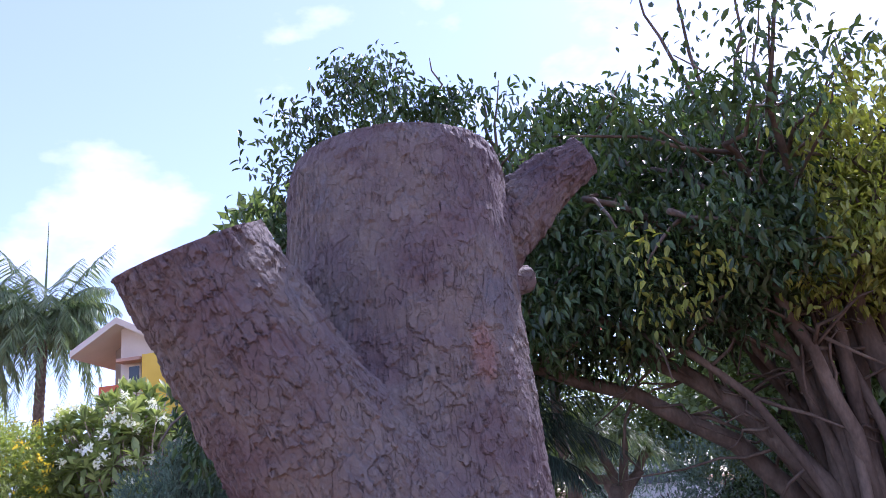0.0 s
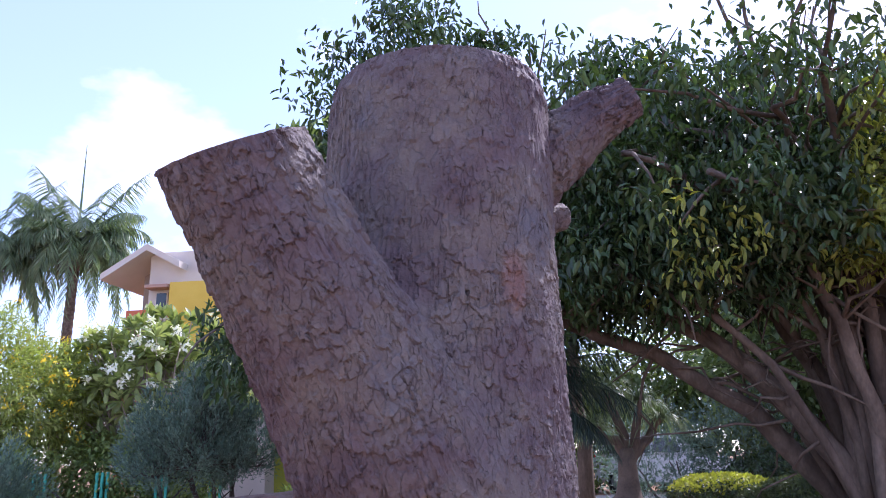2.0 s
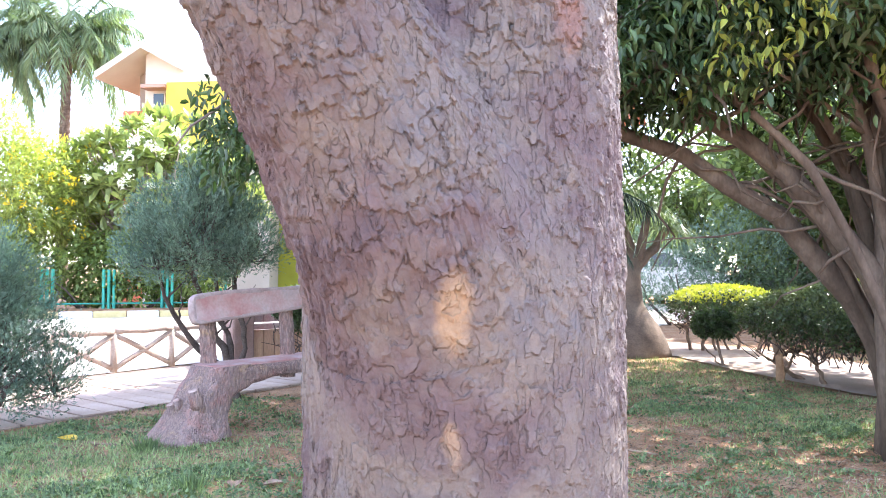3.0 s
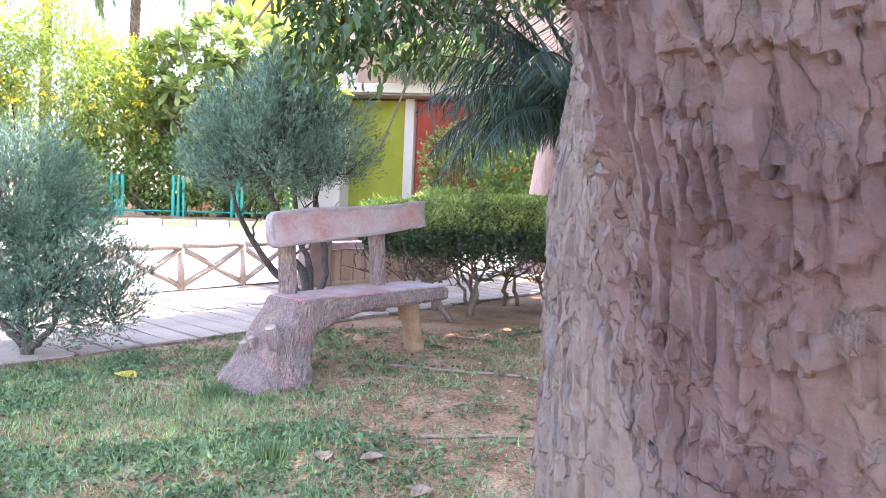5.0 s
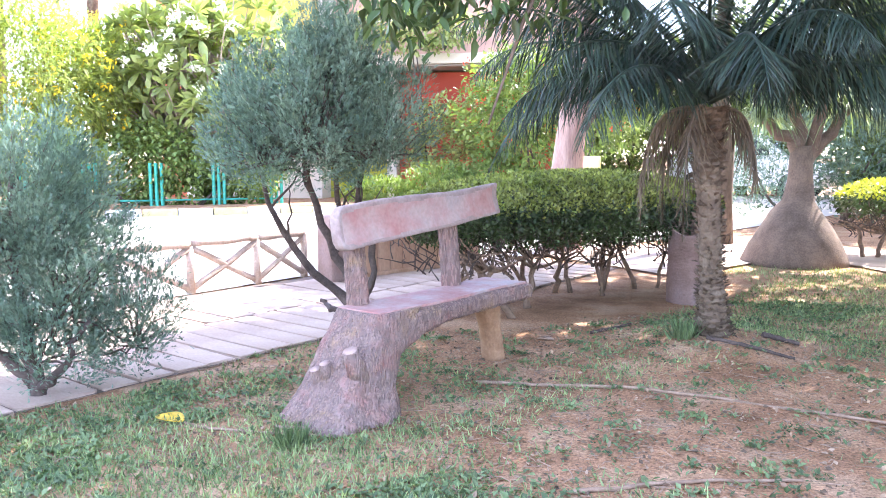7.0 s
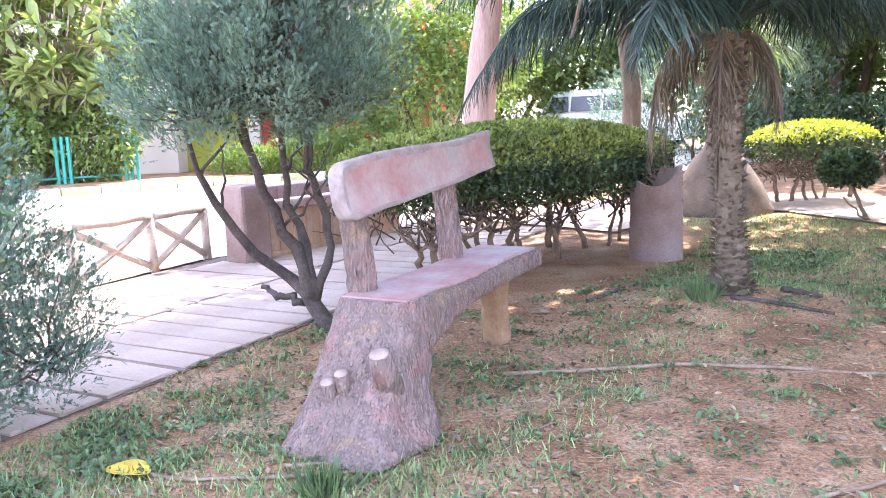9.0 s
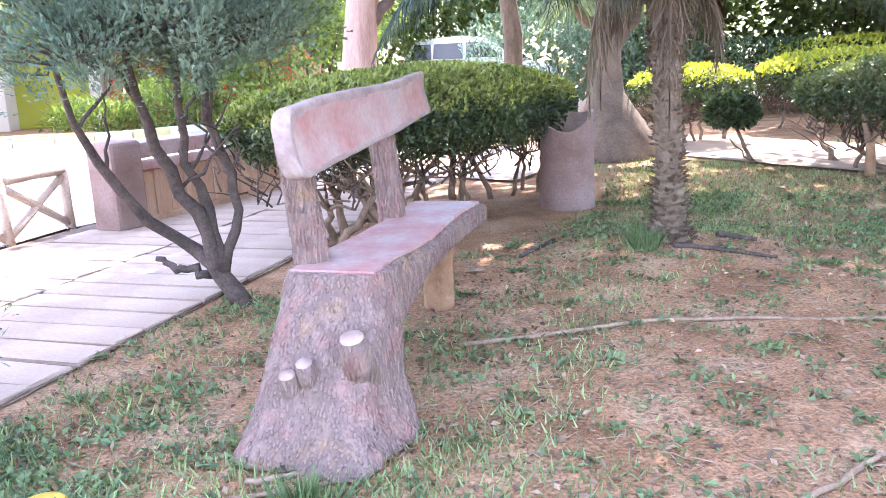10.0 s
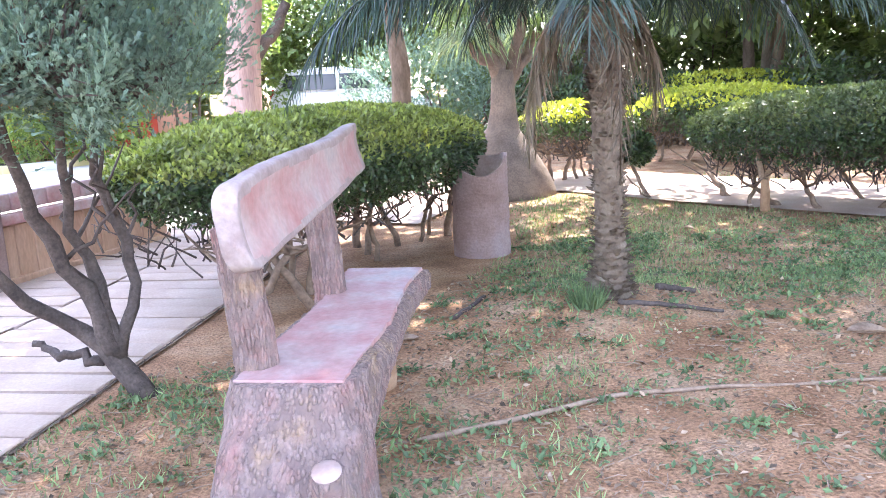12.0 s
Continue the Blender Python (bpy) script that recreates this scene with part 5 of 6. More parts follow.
    # mostly the lower right of the crown gets sunlight as leaf colour
    lit = (fbm(P + base, 1.4, 2, 3.0) > np.where((P[:, 0] > -0.35) & (P[:, 2] < 3.6), -0.25, 0.5)) & (P[:, 0] > -1.6) & (P[:, 1] < 0.15)
    v, f = scatter(DROOPING, P[~lit], D[~lit], 0.085 * r.uniform(0.6, 1.25, int((~lit).sum())), r=r)
    mesh_ob("crown", v, f, M_FICUS, th, "dark glossy drooping leaves")
    v, f = scatter(DROOPING, P[lit], D[lit], 0.08 * r.uniform(0.6, 1.2, int(lit.sum())), r=r)
    mesh_ob("young_foliage", v, f, M_FICUSLIT, th, "yellow-green leaves coloured as if sunlit")
    # bare leaders above the crown with few leaves
    for k, (x, y, z, tx, ty, tz) in enumerate(((2.25, 7.2, 3.9, 1.75, 6.9, 5.75), (2.30, 7.2, 3.9, 2.1, 6.9, 5.9), (2.40, 7.2, 3.8, 2.75, 6.9, 5.7), (0.1, 7.3, 4.3, -0.05, 7.3, 5.3), (0.45, 7.3, 4.0, 0.4, 7.3, 4.9))):
        p = bend((x, y, z), (tx, ty, tz), 8, 0, 0.04, 90 + k) - base
        v, f = tube_arrays(p, np.linspace(0.022, 0.005, 8), 6)
        mesh_ob("leader", v, f, M_FICUSBARK, th, "thin bare leader")
        if k < 3:
            q = p[3:][:, None, :] + r.normal(0, 0.22, (5, 10, 3))
            q = q.reshape(-1, 3)
            v, f = scatter(LEAF_OVAL, q, r.normal(0, 0.5, q.shape) + np.array([0, 0, -0.8]), 0.09 * r.uniform(0.6, 1.2, len(q)), r=r)
            tagged(mesh_ob("leaf_sprig", v, f, M_FICUS, th), kind="stuff")


ficus()


# ---- background trees and shrubs across the road ----
def frangipani(at, centre, radii, heads, seed, leaf=0.34, flowers=34):
    r = np.random.default_rng(seed)
    th = empty("frangipani_tree", (*at, 0), "frangipani tree with long leaves and white flower clusters", "tree")
    o = np.array([*at, 0.0])
    C, N = shell_points(heads, np.array(centre) - o, radii, r, 0.55, -0.75, 0.12, 2.2)
    arr = [tube_arrays(bend((0, 0, -0.02), (0.05, 0, 0.9), 5, 0, 0.03, seed), np.linspace(0.16, 0.12, 5), 10, 0.1)]
    for k, q in enumerate(C):
        mid = np.array([q[0] * 0.45, q[1] * 0.45, 0.9 + (q[2] - 0.9) * 0.35])
        arr.append(tube_arrays(np.concatenate([bend((0.05, 0, 0.9), mid, 4, 0, 0.04, k), bend(mid, q, 4, 0, 0.05, k + 7)[1:]]), np.linspace(0.035, 0.015, 7), 6))
    v, f = join(arr)
    tagged(mesh_ob("branch_mass", v, f, M_FENCE, th), kind="stuff")
    m = 16
    D = r.normal(0, 1, (heads, m, 3))
    D = D / np.linalg.norm(D, axis=2)[..., None] + N[:, None, :] * 0.5 + np.array([0, 0, 0.35])
    v, f = scatter(LEAF_LONG, np.repeat(C, m, 0), D.reshape(-1, 3), leaf * r.uniform(0.7, 1.15, heads * m), r=r, jitter=0.1)
    mesh_ob("crown", v, f, M_FRANGI, th)
    pick = np.argsort(-(N @ np.array([0.35, -0.8, 0.5])))[:flowers * 2:2]
    P = (C[pick] + N[pick] * 0.40 + np.array([0, -0.1, 0.12]))[:, None, :] + r.normal(0, 0.06, (len(pick), 26, 3))
    v, f = scatter(LEAF_OVAL, P.reshape(-1, 3), r.normal(0, 1, (len(pick) * 26, 3)), 0.11, r=r)
    mesh_ob("blossom", v, f, M_PETAL, th, "clusters of white flowers")


frangipani((-10.3, 21.2), (-10.3, 21.1, 2.85), (2.9, 1.6, 2.2), 330, 71, leaf=0.50, flowers=30)


def bush_mass(name, at, blobs, n, leaf, template, mat, seed, label, category, flower=None, stems=8, droop=0.2, stem_r=0.03, stem_mat=None, group=""):
    """A loose leafy mass: blobs of (x, y, z, rx, ry, rz, share) above ground stems."""
    r = np.random.default_rng(seed)
    th = empty(name, (*at, 0), label, category, group)
    o = np.array([*at, 0.0])
    Ps, Ns = [], []
    for (x, y, z, a, b, c, sh) in blobs:
        P, N = shell_points(int(n * sh), np.array([x, y, z]) - o, (a, b, c), r, 0.55, -0.95, 0.22, 2.6)
        Ps.append(P)
        Ns.append(N)
    P, N = np.concatenate(Ps), np.concatenate(Ns)
    keep = (P[:, 2] > 0.05) & (fbm(P + o, 1.9, 2, seed) > -0.75)
    P, N = P[keep], N[keep]
    v, f = scatter(template, P, N * 0.7 + r.normal(0, 0.7, P.shape) - np.array([0, 0, droop]), leaf * r.uniform(0.6, 1.3, len(P)), r=r)
    mesh_ob("crown", v, f, mat, th)
    arr = []
    for k in range(stems):
        x, y, z, a, b, c, sh = blobs[k % len(blobs)]
        tip = np.array([x + r.normal(0, a * 0.3), y + r.normal(0, b * 0.3), z]) - o
        root = np.array([tip[0] * 0.35 + r.normal(0, 0.08), tip[1] * 0.35, -0.02])
        arr.append(tube_arrays(bend(root, tip, 8, 0, 0.04, seed + k), np.linspace(stem_r * 1.3, stem_r * 0.4, 8), 7, 0.1))
    v, f = join(arr)
    tagged(mesh_ob("stem_mass", v, f, stem_mat or M_TWIG, th), kind="stuff")
    if flower:
        fm, count, size, tuft = flower
        idx = r.choice(len(P), count, replace=False)
        Q = (P[idx] + N[idx] * 0.16)[:, None, :] + r.normal(0, 0.05, (count, tuft, 3))
        v, f = scatter(LEAF_OVAL, Q.reshape(-1, 3), r.normal(0, 1, (count * tuft, 3)), size, r=r)
        mesh_ob("blossom", v, f, fm, th)
    return th


bush_mass("cassia_bush", (-13.8, 18.2), [(-13.2, 18.4, 3.0, 1.75, 1.3, 2.1, 0.4), (-15.3, 17.2, 3.2, 2.1, 1.5, 2.3, 0.35), (-12.6, 19.8, 2.8, 1.4, 1.2, 1.7, 0.25)], 30000, 0.18, LEAF_SLIM, M_CASSIA, 81,
          "feathery yellow-green bush with yellow flowers", "bush", (M_YFLOWER, 260, 0.10, 9))
bush_mass("vine_hedge", (-10.6, 19.6), [(-12.6, 18.4, 1.0, 1.4, 0.6, 1.0, 0.3), (-10.9, 19.5, 1.0, 1.4, 0.6, 1.0, 0.35), (-9.2, 20.4, 0.95, 1.3, 0.6, 0.9, 0.35)], 13000, 0.13, LEAF_KITE, M_VINE, 83,
          "light-green creeper hedge growing over a green fence", "hedge", stems=6, droop=0.6)
bush_mass("flower_shrub", (-1.9, 22.4), [(-2.6, 22.2, 2.4, 1.6, 1.2, 1.5, 0.45), (-1.0, 22.6, 2.8, 1.6, 1.3, 1.6, 0.45), (-3.2, 21.9, 0.7, 1.0, 0.7, 0.6, 0.1)], 14000, 0.14, LEAF_KITE, M_VINE, 85,
          "tall leafy shrub with small red flowers", "bush", (M_RFLOWER, 60, 0.07, 8))
bush_mass("bush", (-5.0, 24.6), [(-5.1, 24.7, 1.4, 1.1, 0.5, 1.5, 0.4), (-6.0, 24.9, 4.75, 2.0, 0.5, 0.7, 0.35), (-3.4, 24.6, 1.9, 1.1, 0.5, 1.9, 0.25)], 9000, 0.15, LEAF_KITE, M_FRANGI, 87, "pale green climbing shrub against the house front", "bush", stems=5)
bush_mass("bush", (-4.4, 21.6), [(-4.6, 21.6, 0.5, 1.0, 0.5, 0.55, 0.5), (-6.0, 21.4, 0.35, 0.9, 0.4, 0.4, 0.5)], 4200, 0.16, LEAF_SLIM, M_VINE, 86, "low light-green border plants before the house", "bush", stems=3, droop=-0.5)
# trees that close the view behind the far path
for k, (x, y, h, w) in enumerate(((6.2, 20.5, 7.5, 2.4), (9.2, 17.5, 8.5, 2.6), (11.5, 14.0, 7.5, 2.4), (4.2, 31.0, 7.0, 3.0), (-0.2, 33.0, 6.0, 2.8), (8.5, 27.0, 8.0, 3.2), (13.5, 22.0, 9.0, 3.2), (13.0, 10.5, 7.0, 2.4), (8.8, 12.6, 7.0, 2.0))):
    bush_mass("tree", (x, y), [(x, y, h * 0.62, w, w, h * 0.30, 0.5), (x - w * 0.5, y - 0.5, h * 0.45, w * 0.7, w * 0.7, h * 0.22, 0.25), (x + w * 0.5, y + 0.4, h * 0.5, w * 0.7, w * 0.7, h * 0.24, 0.25)],
              9000, 0.24, LEAF_KITE, M_WOODS, 100 + k, "broad-leaved garden tree with uneven crown and grey-brown stems", "tree", stems=5, stem_r=0.11, stem_mat=M_FICUSBARK, group="garden trees")
# trunk in view; crown added out of sight to keep sun off the lawn
bush_mass("tree", (0.75, 14.7), [(1.0, 14.2, 5.0, 1.6, 1.6, 0.9, 0.1), (0.8, 11.4, 4.7, 2.5, 2.6, 0.6, 0.4), (-0.5, 10.2, 4.2, 1.5, 1.8, 0.5, 0.15), (2.6, 10.8, 4.6, 2.2, 2.4, 0.6, 0.25), (4.4, 13.0, 4.8, 2.2, 2.2, 0.6, 0.2), (-1.6, 8.9, 4.1, 1.0, 1.4, 0.4, 0.08)], 17500, 0.20, LEAF_KITE, M_WOODS, 119,
          "garden tree with a wide crown added out of view to shade the lawn", "tree", stems=1, stem_r=0.12, stem_mat=M_FICUSBARK, group="garden trees")
for k, (x, y, rx, rz_) in enumerate(((6.8, 23.0, 2.4, 2.6), (10.2, 20.5, 2.4, 2.8), (13.2, 17.6, 2.4, 2.6), (15.2, 14.0, 2.2, 2.4), (15.0, 9.5, 2.0, 2.2))):
    bush_mass("bush", (x, y), [(x, y, rz_ * 0.8, rx, 1.4, rz_, 1.0)], 7000, 0.24, LEAF_KITE, M_WOODS, 170 + k, "tall dark-green shrub closing the garden's edge", "bush", stems=4, group="edge shrubs")
bush_mass("bush", (-0.4, 29.5), [(-1.6, 29.0, 1.8, 1.8, 1.0, 1.9, 0.35), (0.8, 29.5, 2.0, 1.8, 1.0, 2.1, 0.35), (3.4, 30.0, 1.7, 2.0, 1.0, 1.8, 0.3)], 16000, 0.17, LEAF_KITE, M_VINE, 120, "tall light-green shrubs across the road", "bush", stems=6)
bush_mass("bush", (3.2, 19.0), [(2.4, 19.0, 1.1, 1.3, 0.9, 1.1, 0.5), (4.2, 18.6, 1.3, 1.3, 0.9, 1.3, 0.5)], 7000, 0.13, SPRAY, M_JUNIPER, 121, "grey-green cypress bushes behind the path", "bush", stems=6, droop=-0.8)
bush_mass("bush", (8.6, 14.6), [(8.2, 14.8, 0.7, 1.6, 0.9, 0.75, 0.5), (10.0, 13.4, 0.8, 1.6, 0.9, 0.8, 0.5)], 6000, 0.12, LEAF_KITE, M_HEDGE, 122, "dark-green bushes under the trees", "bush", stems=6)


def pink_tree():
    th = empty("tree", (-1.42, 13.6, 0), "pale pinkish furrowed tree trunk with forking limb", "tree")
    v, f = bark_column([(0, 0, -0.03), (0.04, 0, 0.8), (0.10, 0, 1.4), (0.16, 0, 1.9), (0.26, 0, 2.6), (0.4, 0.1, 4.2)], [0.30, 0.22, 0.19, 0.18, 0.15, 0.10], 90, 160, 0.0012, 0.06, 0.25, 14.0)
    mesh_ob("trunk", v, f, M_PINKTRUNK, th)
    v, f = tube_arrays(bend((0.14, 0, 1.5), (0.62, -0.05, 2.15), 8, -0.05, 0.02, 4), np.linspace(0.09, 0.05, 8), 12, 0.15)
    mesh_ob("limb", v, f, M_TWIG, th)
    r = np.random.default_rng(131)
    P, N = shell_points(5200, (0.4, 0.2, 4.3), (1.2, 1.2, 0.6), r, 0.7, -0.9, 0.2, 2.4)
    v, f = scatter(LEAF_KITE, P, r.normal(0, 1, P.shape), 0.15 * r.uniform(0.6, 1.3, len(P)), r=r)
    mesh_ob("crown", v, f, M_WOODS, th)


pink_tree()
bush_mass("bush", (14.0, 23.0), [(8.5, 29.0, 3.2, 4.0, 1.5, 3.6, 0.3), (15.0, 23.0, 3.2, 5.0, 2.0, 3.6, 0.4), (21.5, 14.5, 3.2, 3.5, 3.5, 3.6, 0.3)], 13000, 0.40, LEAF_KITE, M_WOODS, 177, "dense dark thicket at the far side of the park", "bush", stems=8)

# tall palm far off beside the house
tall_palm = palm((-17.3, 27.3), [(-17.3, 27.3, -0.03), (-17.3, 27.3, 4.0), (-17.2, 27.3, 9.4)], [0.24, 0.19, 0.16], (-17.2, 27.3, 9.3), 46, 3, 3.3, 0.85, 141, "tall feathery palm beside the house", spikes=False, n=64, mat=M_PONY, droop=(0.4, 1.5), rise=(0.0, 1.05), wide=2.2)
v, f = tube_arrays(bend((0.1, 0, 9.2), (0.12, 0, 13.2), 6), np.linspace(0.06, 0.012, 6), 8)
mesh_ob("spear_leaf", v, f, M_PONY, tall_palm, "unopened upright spear leaf")
palm((-19.9, 26.0), [(-19.9, 26.0, -0.03), (-19.8, 26.0, 3.6), (-19.7, 26.0, 8.8)], [0.24, 0.19, 0.16], (-19.7, 26.0, 8.7), 40, 2, 3.2, 0.85, 143, "tall feathery palm beside the house", spikes=False, n=64, mat=M_PONY, droop=(0.4, 1.5), rise=(0.0, 1.05), wide=2.2)


# ---- house across the road ----
def house():
    th = empty("house", (-9.0, 27.0, 0), "two-storey house with cream, yellow, olive and red plaster and tiled roofs", "house")
    o = Vector((-9.0, 27.0, 0))

    def block(name, x0, x1, y0, y1, z0, z1, mat, label="", bevel=0.02):
        return part(name, box_bm(x1 - x0, y1 - y0, z1 - z0, ((x0 + x1) / 2 - o.x, (y0 + y1) / 2 - o.y, (z0 + z1) / 2), bevel), mat, th, label)
    block("wall", -13.25, -8.9, 25.6, 33.0, 0.0, 8.25, M_WALL, "cream plaster wall")
    block("wall", -12.3, -8.92, 25.2, 25.58, 4.6, 7.1, M_YWALL, "yellow plaster upper wall")
    block("wall", -9.55, -1.2, 26.9, 33.0, 0.0, 7.4, M_PWALL, "faded terracotta plaster wall")
    block("wall", -9.4, -7.1, 26.4, 26.85, 0.0, 3.7, M_GWALL, "olive-green plaster wall")
    block("pillar", -7.08, -6.78, 26.2, 26.6, 0.0, 3.75, M_WALL, "cream square pillar")
    block("wall", -6.75, -2.0, 26.45, 26.85, 0.0, 3.7, M_RWALL, "brick-red plaster wall")
    block("ledge", -9.6, -2.0, 25.3, 26.9, 3.82, 4.10, M_WALL, "projecting concrete ledge")
    # thin grey slab that puts the ledge's shade into colour
    block("soffit", -9.5, -2.1, 25.4, 26.8, 3.76, 3.815, M_SOFFIT, "underside of the ledge, greyed for its shade")
    block("wall", -14.2, -13.27, 25.9, 30.0, 0.0, 6.35, M_OWALL, "orange-red plaster wall")
    # recess wall takes the soffit grey, its shade painted in
    block("wall", -14.0, -13.27, 26.6, 30.0, 6.35, 8.0, M_SOFFIT, "balcony wall, greyed for the shade of its recess")
    win = block("window", -12.95, -12.5, 25.52, 25.595, 5.9, 6.85, M_WALL, "small window with hood")
    part("pane", box_bm(0.34, 0.03, 0.8, (-12.72 - o.x, 25.505 - o.y, 6.4), 0), M_GLASS, win)
    block("hood", -13.15, -12.32, 25.1, 25.59, 6.92, 7.04, M_PWALL, "terracotta window hood")
    # sloping roof slabs
    for name, pts, mat, label in (("roof", [(-14.7, 25.0, 7.25), (-13.1, 25.0, 8.2), (-13.1, 31.0, 8.2), (-14.7, 31.0, 7.25)], M_WALL, "sloping concrete roof slab"),
                                  ("roof", [(-13.1, 25.0, 8.2), (-11.9, 25.0, 7.55), (-11.9, 31.0, 7.55), (-13.1, 31.0, 8.2)], M_WALL, "sloping concrete roof slab"),
                                  ("roof", [(-9.4, 26.9, 9.4), (-4.6, 26.9, 9.4), (-4.6, 30.0, 10.9), (-9.4, 30.0, 10.9)], M_TILE, "terracotta tiled roof slope"),
                                  ("roof", [(-0.5, 28.0, 5.9), (3.0, 28.0, 5.9), (3.0, 30.5, 7.0), (-0.5, 30.5, 7.0)], M_TILE, "terracotta tiled roof slope")):
        bm2 = bmesh.new()
        lo = [bm2.verts.new(Vector(q) - o) for q in pts]
        hi = [bm2.verts.new(Vector(q) - o + Vector((0, 0, 0.22))) for q in pts]
        for k in range(4):
            bm2.faces.new((lo[k], lo[(k + 1) % 4], hi[(k + 1) % 4], hi[k]))
        bm2.faces.new(hi)
        bm2.faces.new(lo[::-1])
        ob = part(name, bm2, mat, th, label)
        if mat is M_TILE:
            a, b, c, d = [Vector(q) - o + Vector((0, 0, 0.23)) for q in pts]
            rows = 9
            for k in range(rows):
                t0, t1 = k / rows, (k + 1) / rows
                p, q, r2, s2 = a.lerp(d, t0), b.lerp(c, t0), b.lerp(c, t1), a.lerp(d, t1)
                bm3 = bmesh.new()
                up = Vector((0, 0, 0.05))
                fs = [bm3.verts.new(x) for x in (p, q, r2, s2, p + up, q + up, r2 + up * 0.2, s2 + up * 0.2)]
                for ids in ((0, 1, 5, 4), (1, 2, 6, 5), (2, 3, 7, 6), (3, 0, 4, 7), (4, 5, 6, 7)):
                    bm3.faces.new([fs[i] for i in ids])
                part("tile_course", bm3, M_TILE, ob)


house()


# ---- road edge: kerb stones, green fence ----
def kerb():
    th = empty("kerb", (-11.0, 17.2, 0), "painted kerb of alternating yellow and white blocks", "kerb", kind="structure")
    pts = [(-14.6, 14.9), (-12.5, 16.4), (-8.3, 19.0), (-5.2, 20.6), (-1.5, 23.3)]
    o = Vector((-11.0, 17.2, 0))
    n = 0
    for (x0, y0), (x1, y1) in zip(pts, pts[1:]):
        d = Vector((x1 - x0, y1 - y0, 0))
        ang, m = math.degrees(math.atan2(d.y, d.x)), max(1, round(d.length / 0.75))
        for k in range(m):
            c = Vector((x0, y0, 0)) + d * ((k + 0.5) / m) - o
            part("kerb_stone", box_bm(d.length / m - 0.015, 0.22, 0.20, (c.x, c.y, 0.055), 0.025, ang), M_KERB_Y if n % 2 else M_KERB_W, th)
            n += 1


kerb()


def green_fence():
    pts = [(-13.7, 16.75), (-12.6, 17.5), (-11.5, 18.25), (-10.4, 19.0), (-9.3, 19.75), (-8.2, 20.4)]
    o = np.array([-10.4, 18.6, 0.0])
    th = empty("green_fence", tuple(o), "green painted metal fence with paired posts", "fence")
    for k, (x, y) in enumerate(pts):
        p = np.array([x, y, 0.0]) - o
        for dx in (-0.10, 0.0, 0.10):
            part("post", box_bm(0.06, 0.06, 0.95, (p[0] + dx, p[1] + dx * 0.6, 0.62), 0.008), M_GREENMETAL, th)
        if k + 1 < len(pts):
            q = np.array([*pts[k + 1], 0.0]) - o
            for z in (0.28,):
                v, f = tube_arrays([p + (0, 0, z), q + (0, 0, z)], [0.02, 0.02], 8)
                mesh_ob("rail", v, f, M_GREENMETAL, th)
    return th


green_fence()
# planted bank behind the kerb
tagged(part("ground", box_bm(9.6, 1.0, 0.16, (-10.2, 18.75, 0.08), 0.03, 32.0), M_SOIL, None), "low planted soil bank behind the kerb", "ground", kind="structure")


